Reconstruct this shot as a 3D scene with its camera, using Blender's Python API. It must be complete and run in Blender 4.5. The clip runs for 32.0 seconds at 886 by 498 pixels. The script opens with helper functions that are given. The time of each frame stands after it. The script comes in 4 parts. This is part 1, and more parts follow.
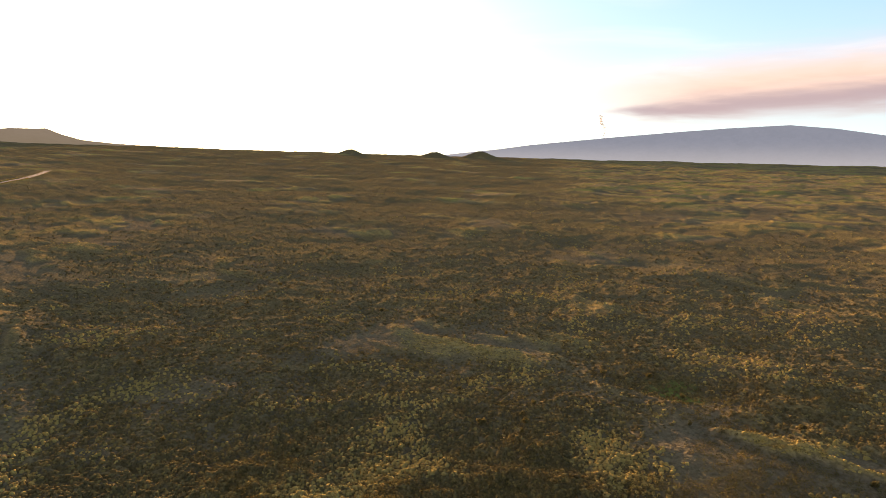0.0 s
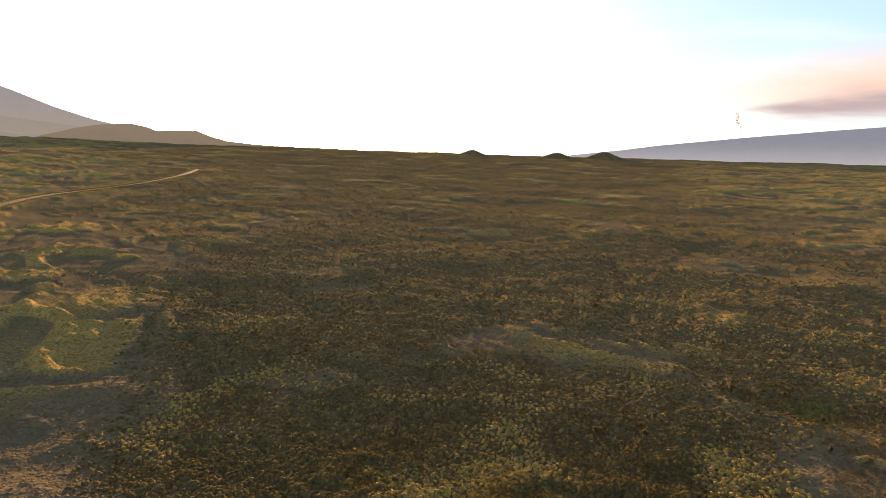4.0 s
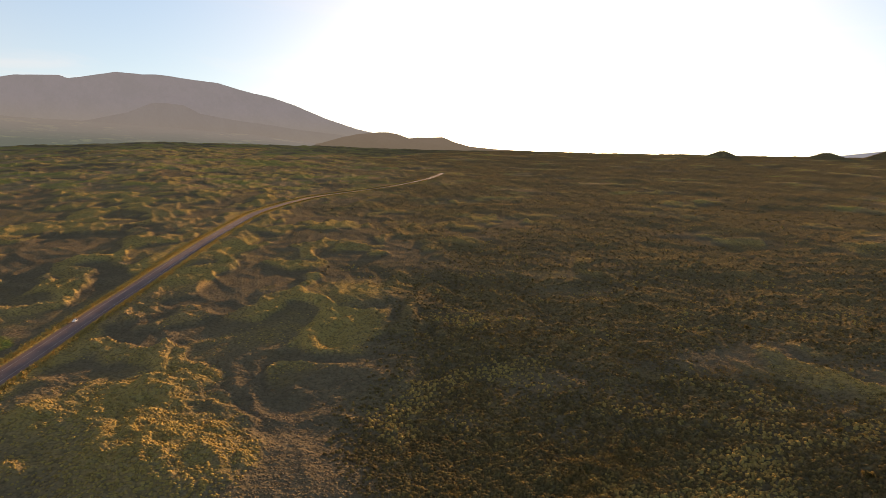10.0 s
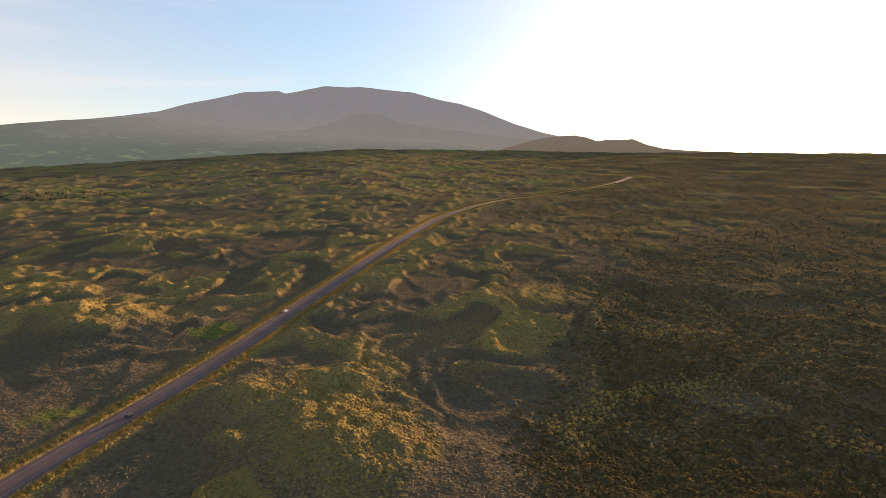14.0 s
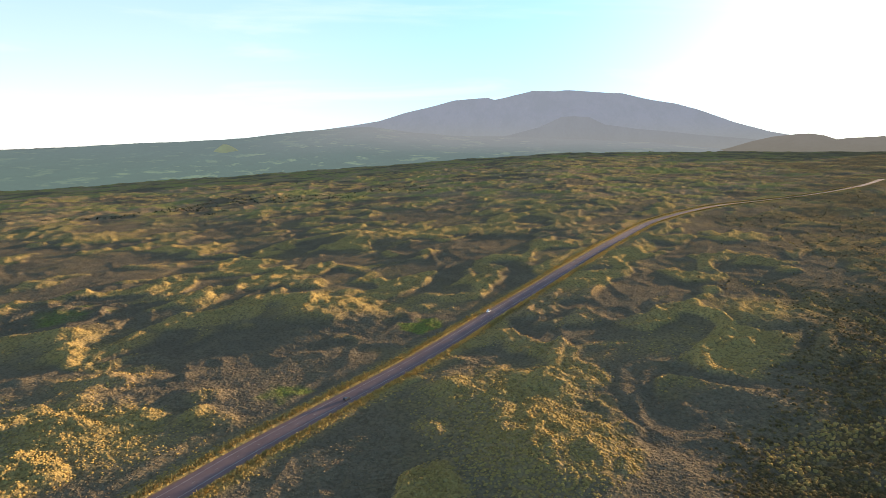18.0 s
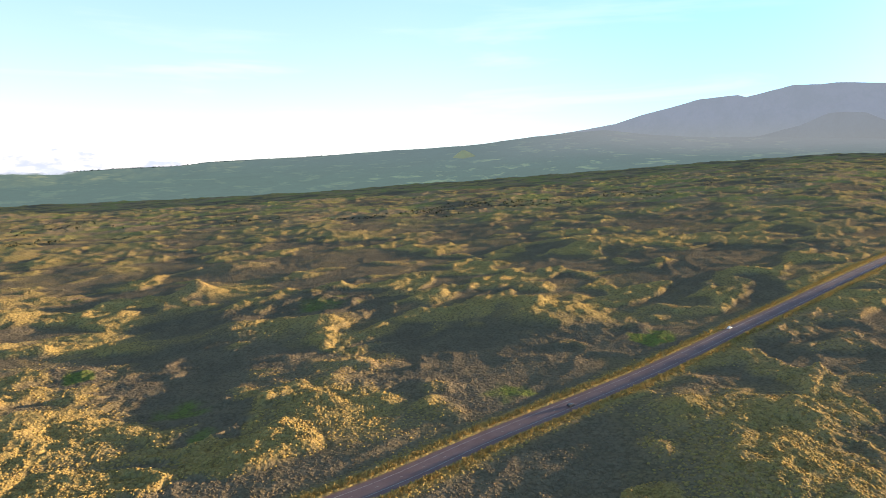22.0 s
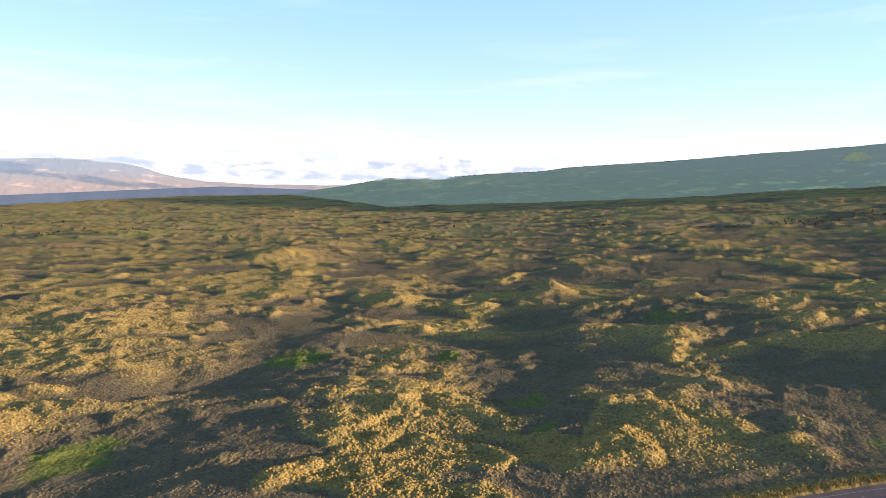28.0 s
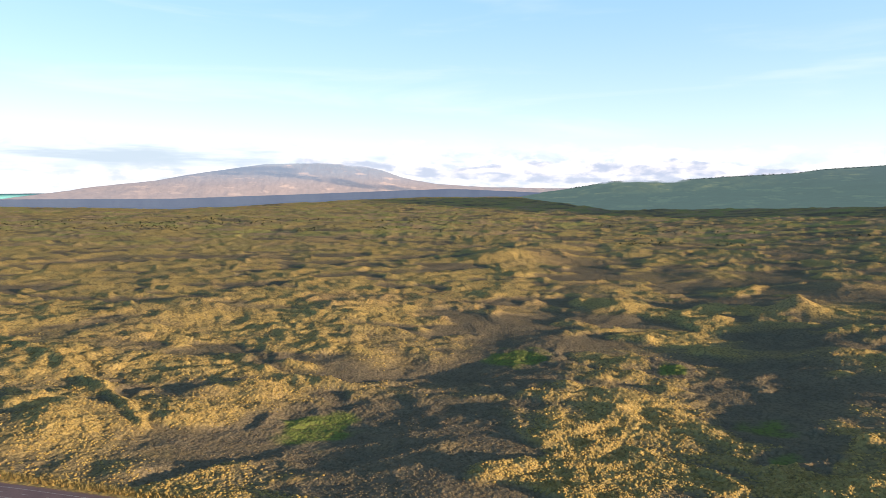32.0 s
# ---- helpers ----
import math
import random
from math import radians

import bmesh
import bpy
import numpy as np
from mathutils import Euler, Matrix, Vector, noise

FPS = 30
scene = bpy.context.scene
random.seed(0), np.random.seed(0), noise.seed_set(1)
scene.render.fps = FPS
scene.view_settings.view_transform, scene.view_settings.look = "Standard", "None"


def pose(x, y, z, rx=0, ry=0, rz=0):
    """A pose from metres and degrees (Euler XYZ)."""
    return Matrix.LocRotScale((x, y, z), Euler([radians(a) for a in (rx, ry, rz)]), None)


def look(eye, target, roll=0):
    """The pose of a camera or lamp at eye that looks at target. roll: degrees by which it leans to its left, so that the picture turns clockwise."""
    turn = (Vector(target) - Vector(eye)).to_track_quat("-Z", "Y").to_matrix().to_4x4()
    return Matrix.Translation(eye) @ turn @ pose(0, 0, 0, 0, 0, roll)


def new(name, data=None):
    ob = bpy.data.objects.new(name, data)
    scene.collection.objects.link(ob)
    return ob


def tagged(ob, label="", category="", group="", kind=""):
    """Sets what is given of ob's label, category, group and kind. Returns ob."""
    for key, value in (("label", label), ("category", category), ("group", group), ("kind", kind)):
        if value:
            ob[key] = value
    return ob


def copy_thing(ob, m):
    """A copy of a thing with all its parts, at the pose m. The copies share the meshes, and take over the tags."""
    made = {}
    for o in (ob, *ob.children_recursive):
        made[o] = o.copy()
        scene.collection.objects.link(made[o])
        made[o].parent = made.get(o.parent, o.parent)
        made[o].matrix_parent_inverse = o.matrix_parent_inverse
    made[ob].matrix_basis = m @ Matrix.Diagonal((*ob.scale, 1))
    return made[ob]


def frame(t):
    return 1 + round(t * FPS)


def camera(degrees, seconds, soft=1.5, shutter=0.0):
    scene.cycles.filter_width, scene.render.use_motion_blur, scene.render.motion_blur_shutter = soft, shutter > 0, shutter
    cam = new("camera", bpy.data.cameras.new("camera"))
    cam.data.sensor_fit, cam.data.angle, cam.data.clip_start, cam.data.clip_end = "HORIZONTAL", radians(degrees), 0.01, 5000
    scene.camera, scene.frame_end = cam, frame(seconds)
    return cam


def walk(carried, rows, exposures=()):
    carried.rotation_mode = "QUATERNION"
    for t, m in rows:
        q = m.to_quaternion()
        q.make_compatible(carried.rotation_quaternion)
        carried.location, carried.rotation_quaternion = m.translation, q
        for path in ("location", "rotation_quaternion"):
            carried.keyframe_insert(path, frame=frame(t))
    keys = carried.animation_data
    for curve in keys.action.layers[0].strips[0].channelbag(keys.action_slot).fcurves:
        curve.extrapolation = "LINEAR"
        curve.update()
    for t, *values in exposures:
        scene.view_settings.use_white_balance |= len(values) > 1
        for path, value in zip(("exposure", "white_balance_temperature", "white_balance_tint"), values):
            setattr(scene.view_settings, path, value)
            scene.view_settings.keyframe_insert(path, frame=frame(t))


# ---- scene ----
cam = camera(68.26, 32.0, soft=0.8)
EYE = (0.0, 0.0, 130.0)
# seconds, heading (to the left of +y), pitch, roll
ROWS = [
    (0, -0.00, -6.28, -1.24), (0.5, 1.02, -6.29, -1.30), (1, 2.01, -6.32, -1.36), (1.5, 3.10, -6.34, -1.43), (2, 4.37, -6.36, -1.50),
    (2.5, 5.80, -6.38, -1.58), (4.5, 12.15, -6.53, -1.69), (5, 13.83, -6.56, -1.71), (5.5, 15.50, -6.58, -1.70), (6, 17.16, -6.60, -1.67),
    (6.5, 18.84, -6.63, -1.66), (7, 20.52, -6.68, -1.65), (7.5, 22.19, -6.72, -1.61), (8, 23.86, -6.75, -1.57), (8.5, 25.57, -6.76, -1.55),
    (9, 27.29, -6.76, -1.55), (9.5, 29.03, -6.76, -1.53), (10, 30.88, -6.76, -1.50), (10.5, 32.86, -6.77, -1.46), (11, 34.89, -6.77, -1.42),
    (11.5, 36.91, -6.78, -1.39), (12, 38.93, -6.79, -1.34), (12.5, 40.95, -6.79, -1.29), (13, 42.97, -6.79, -1.23), (13.5, 44.97, -6.79, -1.14),
    (15.5, 53.16, -6.77, -1.06), (16, 55.48, -6.75, -1.01), (16.5, 57.78, -6.73, -0.96), (17, 60.06, -6.73, -0.89), (17.5, 62.35, -6.72, -0.78),
    (18, 64.66, -6.72, -0.66), (18.5, 67.03, -6.70, -0.55), (19, 69.48, -6.68, -0.50), (19.5, 72.00, -6.65, -0.48), (20, 74.53, -6.63, -0.48),
    (20.5, 77.08, -6.60, -0.51), (21, 79.62, -6.57, -0.52), (21.5, 82.15, -6.55, -0.50), (22, 84.69, -6.54, -0.47), (22.5, 87.24, -6.53, -0.47),
    (23, 89.79, -6.51, -0.47), (23.5, 92.34, -6.50, -0.46), (24, 94.87, -6.49, -0.44), (24.5, 97.39, -6.48, -0.42), (25, 99.92, -6.47, -0.42),
    (25.5, 102.46, -6.46, -0.44), (27.5, 112.53, -6.37, -0.47), (28, 115.01, -6.36, -0.48), (28.5, 117.44, -6.35, -0.48), (29, 119.86, -6.34, -0.48),
    (29.5, 122.26, -6.34, -0.49), (30, 124.66, -6.34, -0.50), (30.5, 127.08, -6.33, -0.50), (31, 129.53, -6.31, -0.50), (31.5, 131.97, -6.29, -0.50),
    (32, 134.39, -6.27, -0.44),
]
EXPOSURES = [(0, 1.12, 10000, 30), (5, 1.04, 10200, 31), (9, 0.68, 10200, 32), (13, 0.6, 9600, 31), (16, 0.86, 7800, 23), (19, 1.16, 7100, 18), (25, 1.1, 6600, 15), (32, 0.86, 6500, 14)]
walk(cam, [(t, pose(*EYE, 90 + p, r, h)) for t, h, p, r in ROWS], EXPOSURES)

# ---- world and sun ----
SUN_HEADING, SUN_HEIGHT = 17.0, 7.0
SUN_DIR = Vector((-math.sin(radians(SUN_HEADING)) * math.cos(radians(SUN_HEIGHT)),
                  math.cos(radians(SUN_HEADING)) * math.cos(radians(SUN_HEIGHT)),
                  math.sin(radians(SUN_HEIGHT))))


class Nodes:
    """Short hand for building node trees."""

    def __init__(self, tree):
        self.tree = tree
        tree.nodes.clear()

    def add(self, kind, _values=(), **settings):
        n = self.tree.nodes.new(kind)
        for k, v in settings.items():
            setattr(n, k, v)
        for k, v in dict(_values).items():
            self.put(n.inputs[k], v)
        return n

    def put(self, socket, v):
        if isinstance(v, bpy.types.NodeSocket):
            self.tree.links.new(v, socket)
        else:
            socket.default_value = v

    def math(self, op, a, b=0.0, c=0.0, clamp=False):
        n = self.add("ShaderNodeMath", operation=op, use_clamp=clamp)
        for i, v in enumerate((a, b, c)):
            self.put(n.inputs[i], v)
        return n.outputs[0]

    def mix(self, f, a, b, blend="MIX"):
        n = self.add("ShaderNodeMix", data_type="RGBA", blend_type=blend)
        self.put(n.inputs[0], f)
        self.put(n.inputs[6], a)
        self.put(n.inputs[7], b)
        return n.outputs[2]

    def span(self, v, a, b, c=0.0, d=1.0, smooth=True):
        n = self.add("ShaderNodeMapRange", interpolation_type="SMOOTHSTEP" if smooth else "LINEAR")
        for i, x in enumerate((v, a, b, c, d)):
            self.put(n.inputs[i], x)
        return n.outputs[0]

    def noise(self, vector, scale, detail=4.0, rough=0.55, distort=0.0):
        n = self.add("ShaderNodeTexNoise", {"Scale": scale, "Detail": detail, "Roughness": rough, "Distortion": distort})
        self.put(n.inputs["Vector"], vector)
        return n.outputs[0]

    def scaled(self, vector, sx, sy, sz):
        n = self.add("ShaderNodeVectorMath", operation="MULTIPLY")
        self.put(n.inputs[0], vector)
        n.inputs[1].default_value = (sx, sy, sz)
        return n.outputs[0]


def rgb(r, g, b):
    return (r, g, b, 1.0)


world = bpy.data.worlds.new("sky")
scene.world = world
world.use_nodes = True
N = Nodes(world.node_tree)
sky = N.add("ShaderNodeTexSky", sky_type="NISHITA", sun_disc=False, sun_elevation=radians(SUN_HEIGHT),
            sun_rotation=radians(-SUN_HEADING), altitude=1800.0, air_density=1.0, dust_density=0.6, ozone_density=1.0)
toward = N.add("ShaderNodeTexCoord").outputs["Generated"]
sep = N.add("ShaderNodeSeparateXYZ", {"Vector": toward})
dx, dy, dz = sep.outputs
el = N.math("MULTIPLY", N.math("ARCSINE", dz), 57.2958)
az = N.math("MULTIPLY", N.math("ARCTAN2", N.math("MULTIPLY", dx, -1.0), dy), 57.2958)
dot = N.add("ShaderNodeVectorMath", operation="DOT_PRODUCT")
N.put(dot.inputs[0], toward)
dot.inputs[1].default_value = pose(0, 0, 0, 2.8, 0, 21.8).to_3x3() @ Vector((0, 1, 0))
away = N.math("MULTIPLY", N.math("ARCCOSINE", N.math("MINIMUM", dot.outputs["Value"], 1.0)), 57.2958)
# forward-scattered glow round the sun
glow = N.math("ADD", N.math("MULTIPLY", N.math("EXPONENT", N.math("MULTIPLY", away, -0.22)), 5.0),
              N.math("MULTIPLY", N.math("EXPONENT", N.math("MULTIPLY", away, -0.075)), 0.95))
base = N.mix(1.0, sky.outputs[0], rgb(0.05, 0.05, 0.05), "MULTIPLY")
base = N.mix(N.span(el, 14.0, 40.0), base, N.mix(1.0, base, rgb(0.72, 0.72, 0.75), "MULTIPLY"))
# pale humid haze low in the sky
low = N.math("EXPONENT", N.math("MULTIPLY", N.math("MAXIMUM", el, 0.0), -0.09))
hz = N.mix(low, rgb(*(0.085, 0.255, 0.48)), rgb(*(0.39, 0.45, 0.475)))
hz = N.mix(N.span(el, 14.0, 34.0), hz, rgb(0.085, 0.10, 0.12))
base = N.mix(1.0, base, hz, "ADD")
base = N.mix(N.span(az, 92.0, 52.0), base, N.mix(1.0, base, rgb(0.55, 0.86, 1.05), "MULTIPLY"))
gl = (1.0, 0.88, 0.64)
gs = N.add("ShaderNodeVectorMath", operation="SCALE")
N.put(gs.inputs[0], gl)
N.put(gs.inputs["Scale"], glow)
base = N.mix(1.0, base, gs.outputs[0], "ADD")
# smoke bank drifting off the far shield volcano
polar = N.add("ShaderNodeCombineXYZ", {"X": az, "Y": el}).outputs[0]
wisp = N.noise(N.scaled(polar, 0.09, 0.55, 1.0), 1.0, 5.0, 0.6, 0.4)
mid = N.math("ADD", N.math("MULTIPLY", N.math("ADD", az, 14.0), -0.045), 5.75)
off = N.math("SUBTRACT", N.math("ADD", el, N.math("MULTIPLY", N.math("SUBTRACT", wisp, 0.5), 2.0)), mid)
grow = N.span(az, -13.0, -22.0)
thick = N.math("ADD", N.math("MULTIPLY", grow, 0.95), 0.25)
smoke = N.math("EXPONENT", N.math("MULTIPLY", N.math("POWER", N.math("DIVIDE", N.math("ABSOLUTE", off), thick), 2.0), -1.0))
smoke = N.math("MULTIPLY", smoke, N.span(az, -12.0, -17.0))
smoke = N.math("MULTIPLY", smoke, N.span(az, -75.0, -50.0))
fringe = N.math("SUBTRACT", N.math("ADD", el, N.math("MULTIPLY", wisp, 2.6)), N.math("ADD", mid, 2.6))
fringe = N.math("EXPONENT", N.math("MULTIPLY", N.math("POWER", N.math("DIVIDE", N.math("ABSOLUTE", fringe), 2.3), 2.0), -1.0))
fringe = N.math("MULTIPLY", N.math("MULTIPLY", fringe, N.span(az, 0.0, -24.0)), N.span(az, -80.0, -50.0))
base = N.mix(N.math("MULTIPLY", fringe, 0.7), base, rgb(0.50, 0.355, 0.25))
base = N.mix(N.math("MULTIPLY", smoke, 0.85), base, rgb(0.19, 0.19, 0.26))
# thin cirrus and the low cloud deck on the lee side
puff = N.noise(N.scaled(polar, 0.30, 0.75, 1.0), 1.0, 8.0, 0.6, 0.3)
deck = N.math("MULTIPLY", N.span(az, 84.0, 118.0), N.span(az, 215.0, 180.0))
deck = N.math("MULTIPLY", deck, N.span(N.math("ADD", el, N.math("MULTIPLY", puff, -4.0)), 0.9, -0.9))
shade = N.noise(N.scaled(polar, 0.26, 0.7, 1.0), 1.0, 7.0, 0.6)
cloud_c = N.mix(N.span(shade, 0.38, 0.6), rgb(0.40, 0.46, 0.55), rgb(0.72, 0.70, 0.70))
base = N.mix(N.math("MULTIPLY", deck, 0.85), base, cloud_c)
veil = N.math("EXPONENT", N.math("MULTIPLY", N.math("POWER", N.math("ABSOLUTE", N.math("SUBTRACT", el, N.math("MULTIPLY", puff, 3.2))), 2.0), -1.2))
veil = N.math("MULTIPLY", veil, N.math("MULTIPLY", N.span(az, 138.0, 160.0), N.span(az, 210.0, 180.0)))
base = N.mix(N.math("MULTIPLY", veil, 0.6), base, rgb(0.36, 0.45, 0.50))
streak = N.noise(N.scaled(polar, 0.045, 0.35, 1.0), 1.0, 6.0, 0.55, 0.5)
streak = N.math("MULTIPLY", N.span(streak, 0.5, 0.72), N.span(el, 26.0, 3.0))
base = N.mix(N.math("MULTIPLY", streak, 0.22), base, rgb(0.66, 0.68, 0.72))
bg = N.add("ShaderNodeBackground", {"Color": base, "Strength": 1.0})
out = N.add("ShaderNodeOutputWorld", {"Surface": bg.outputs[0]})

sun = new("sun", bpy.data.lights.new("sun", "SUN"))
sun.data.energy, sun.data.angle, sun.data.color = 5.0, radians(0.53), (1.0, 0.76, 0.45)
sun.matrix_world = look((0, 0, 0), -SUN_DIR)


# ---- materials ----
def material(name):
    m = bpy.data.materials.new(name)
    m.use_nodes = True
    return m, Nodes(m.node_tree)


def finish(n, colour, rough=0.9, normal=None, spec=0.2, extra=None):
    b = n.add("ShaderNodeBsdfPrincipled", {"Base Color": colour, "Roughness": rough, "Specular IOR Level": spec})
    if normal is not None:
        n.put(b.inputs["Normal"], normal)
    if extra:
        for k, v in extra.items():
            n.put(b.inputs[k], v)
    n.add("ShaderNodeOutputMaterial", {"Surface": b.outputs[0]})


def bumped(n, height, strength, distance):
    return n.add("ShaderNodeBump", {"Height": height, "Strength": strength, "Distance": distance}).outputs[0]


def plain(name, c, rough=0.7, vary=0.15, scale=2.0, metal=0.0, spec=0.3):
    m, n = material(name)
    p = n.add("ShaderNodeTexCoord").outputs["Object"]
    v = n.noise(p, scale, 5.0)
    col = n.mix(v, rgb(*[x * (1 - vary) for x in c]), rgb(*[min(1, x * (1 + vary)) for x in c]))
    finish(n, col, rough, None, spec, {"Metallic": metal})
    return m


def ground_material():
    m, n = material("rangeland")
    p = n.add("ShaderNodeNewGeometry").outputs["Position"]
    lush_shade = n.add("ShaderNodeAttribute", attribute_name="lush_shade").outputs["Fac"]
    brush = n.add("ShaderNodeAttribute", attribute_name="brush").outputs["Fac"]
    field = n.add("ShaderNodeAttribute", attribute_name="field").outputs["Fac"]
    big = n.noise(p, 0.006, 4.0, 0.55)
    mid = n.noise(p, 0.05, 5.0, 0.6)
    fine = n.noise(p, 0.45, 6.0, 0.65)
    cells = n.add("ShaderNodeTexVoronoi", {"Vector": p, "Scale": 0.5, "Randomness": 1.0}).outputs["Distance"]
    grain = n.noise(p, 1.7, 5.0, 0.7)
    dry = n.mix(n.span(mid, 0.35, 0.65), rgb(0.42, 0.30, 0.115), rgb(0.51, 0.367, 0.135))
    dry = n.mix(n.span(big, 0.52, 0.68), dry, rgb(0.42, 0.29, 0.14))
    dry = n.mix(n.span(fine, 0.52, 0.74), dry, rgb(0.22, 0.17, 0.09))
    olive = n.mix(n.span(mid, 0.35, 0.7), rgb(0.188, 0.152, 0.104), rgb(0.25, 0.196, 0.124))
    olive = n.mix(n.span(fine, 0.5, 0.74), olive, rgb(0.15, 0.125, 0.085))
    # golden rises, olive hollows: light and shade partly put into the colour
    f = n.span(n.math("ADD", lush_shade, n.math("MULTIPLY", n.math("SUBTRACT", mid, 0.5), 0.9)), -0.25, 0.45)
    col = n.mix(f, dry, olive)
    streaks = n.noise(p, 0.011, 4.0, 0.6)
    pasture = n.mix(n.span(streaks, 0.42, 0.58), rgb(0.44, 0.30, 0.17), rgb(0.36, 0.34, 0.11))
    col = n.mix(n.math("MULTIPLY", field, n.span(mid, 0.3, 0.6, 0.5, 0.95)), col, pasture)
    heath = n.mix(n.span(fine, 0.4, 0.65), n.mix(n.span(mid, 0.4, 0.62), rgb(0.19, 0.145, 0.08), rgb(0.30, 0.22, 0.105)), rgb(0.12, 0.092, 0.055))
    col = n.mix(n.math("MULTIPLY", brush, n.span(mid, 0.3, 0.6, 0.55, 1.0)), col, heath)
    col = n.mix(n.span(n.math("ADD", lush_shade, n.math("MULTIPLY", n.math("SUBTRACT", fine, 0.5), 0.8)), 0.85, 1.7), col, rgb(0.19, 0.22, 0.062))
    col = n.mix(n.math("MULTIPLY", n.span(cells, 0.45, 0.8), 0.5), col, rgb(0.11, 0.09, 0.055))
    h = n.math("ADD", n.math("MULTIPLY", fine, 0.6), n.math("MULTIPLY", grain, 0.35))
    h = n.math("SUBTRACT", h, n.math("MULTIPLY", cells, 0.55))
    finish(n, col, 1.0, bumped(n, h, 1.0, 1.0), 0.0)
    return m


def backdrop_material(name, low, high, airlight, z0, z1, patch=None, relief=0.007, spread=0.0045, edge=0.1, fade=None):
    """Far slopes; the haze of miles of lit air is put into their emission."""
    m, n = material(name)
    p = n.add("ShaderNodeNewGeometry").outputs["Position"]
    z = n.add("ShaderNodeSeparateXYZ", {"Vector": p}).outputs[2]
    a = n.noise(n.scaled(p, 1, 1, 0.35), relief, 7.0, 0.62)
    b = n.noise(n.scaled(p, 1, 1, 5), spread, 7.0, 0.62)
    col = n.mix(n.span(z, z0, z1), rgb(*low), rgb(*high))
    col = n.mix(n.math("MULTIPLY", n.span(a, 0.36, 0.68), 0.55), col, rgb(*[x * 0.55 for x in low]))
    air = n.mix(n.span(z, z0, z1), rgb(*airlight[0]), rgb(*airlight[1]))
    patch_share = 1.0
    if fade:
        # veil turns the slope's emission to the mountain's painted haze colour
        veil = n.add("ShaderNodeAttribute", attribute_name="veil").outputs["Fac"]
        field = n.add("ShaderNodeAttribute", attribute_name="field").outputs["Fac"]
        # pale foothill patches imitate sunlit pasture in the base colour
        patch_share = n.math("ADD", n.math("MULTIPLY", field, 0.7), 0.3)
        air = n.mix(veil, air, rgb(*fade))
    if patch:
        cover = n.math("MULTIPLY", patch_share, n.span(b, 0.54, 0.54 + edge))
        col = n.mix(cover, col, rgb(*patch))
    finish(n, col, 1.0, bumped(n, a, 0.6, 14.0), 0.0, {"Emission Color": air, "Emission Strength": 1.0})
    return m


M_GROUND = ground_material()


# ---- the lie of the land ----
def gradient_noise(x, y, seed):
    xi, yi = np.floor(x).astype(np.int64), np.floor(y).astype(np.int64)
    xf, yf = x - xi, y - yi

    def corner(i, j):
        h = ((xi + i) * 374761393 + (yi + j) * 668265263 + seed * 974711) & 0x7FFFFFFF
        h = ((h ^ (h >> 13)) * 1274126177) & 0x7FFFFFFF
        a = ((h ^ (h >> 16)) % 4096) * (2 * np.pi / 4096)
        return np.cos(a) * (xf - i) + np.sin(a) * (yf - j)

    u, v = xf * xf * xf * (xf * (xf * 6 - 15) + 10), yf * yf * yf * (yf * (yf * 6 - 15) + 10)
    a, b = corner(0, 0), corner(0, 1)
    a += u * (corner(1, 0) - a)
    b += u * (corner(1, 1) - b)
    return (a + v * (b - a)) * 1.5


def smooth(a, b, v):
    u = np.clip((v - a) / (b - a), 0, 1)
    return u * u * (3 - 2 * u)


# rim of the open range: heading, height in degrees over the eye's level, distance
RIM = np.array([(-180, -2.0, 3720), (-110, 0.6, 4300), (-60, 1.3, 4300), (-34, 1.41, 4300), (-20, 1.65, 4300), (-5, 1.8, 4300), (14, 1.9, 4300), (30, 1.95, 4300), (43, 1.9, 4200),
                (54, 1.75, 3700), (64, 1.0, 3390), (73, 0.25, 3170), (80, -0.4, 2920), (88, -1.0, 2758), (96, -1.6, 2640), (104, -2.1, 2640), (113, -2.5, 2758), (120, -2.7, 2720),
                (124, -2.2, 3300), (128, -1.68, 4200), (136, -1.78, 4150), (145, -2.2, 3384), (151, -2.55, 2919), (157, -2.8, 2658), (169, -2.4, 3101), (180, -2.0, 3720)])
# cinder cones and knolls: x, y, half width, height
def polar_xy(heading, r):
    return -r * math.sin(radians(heading)), r * math.cos(radians(heading))


KNOLLS = [(8.05, 4100, 85, 32), (0.8, 4100, 95, 32), (-3.2, 4080, 120, 42), (121.3, 2550, 95, 17), (124.6, 2530, 100, 12)]

# road centre line
ROAD = [(54, -538), (-8, -389), (-61, -303), (-142, -172), (-209, -76), (-252, -4), (-283, 38), (-302, 66), (-328, 107), (-357, 152), (-387, 194),
        (-435, 258), (-497, 345), (-588, 470), (-650, 556), (-710, 638), (-758, 708), (-800, 790), (-840, 886), (-876, 1000), (-896, 1140), (-912, 1300),
        (-956, 1510), (-1050, 1753)]
SWALE_TILT, ROUGH_TILT, FLOW = 0.15, 0.13, 35.0
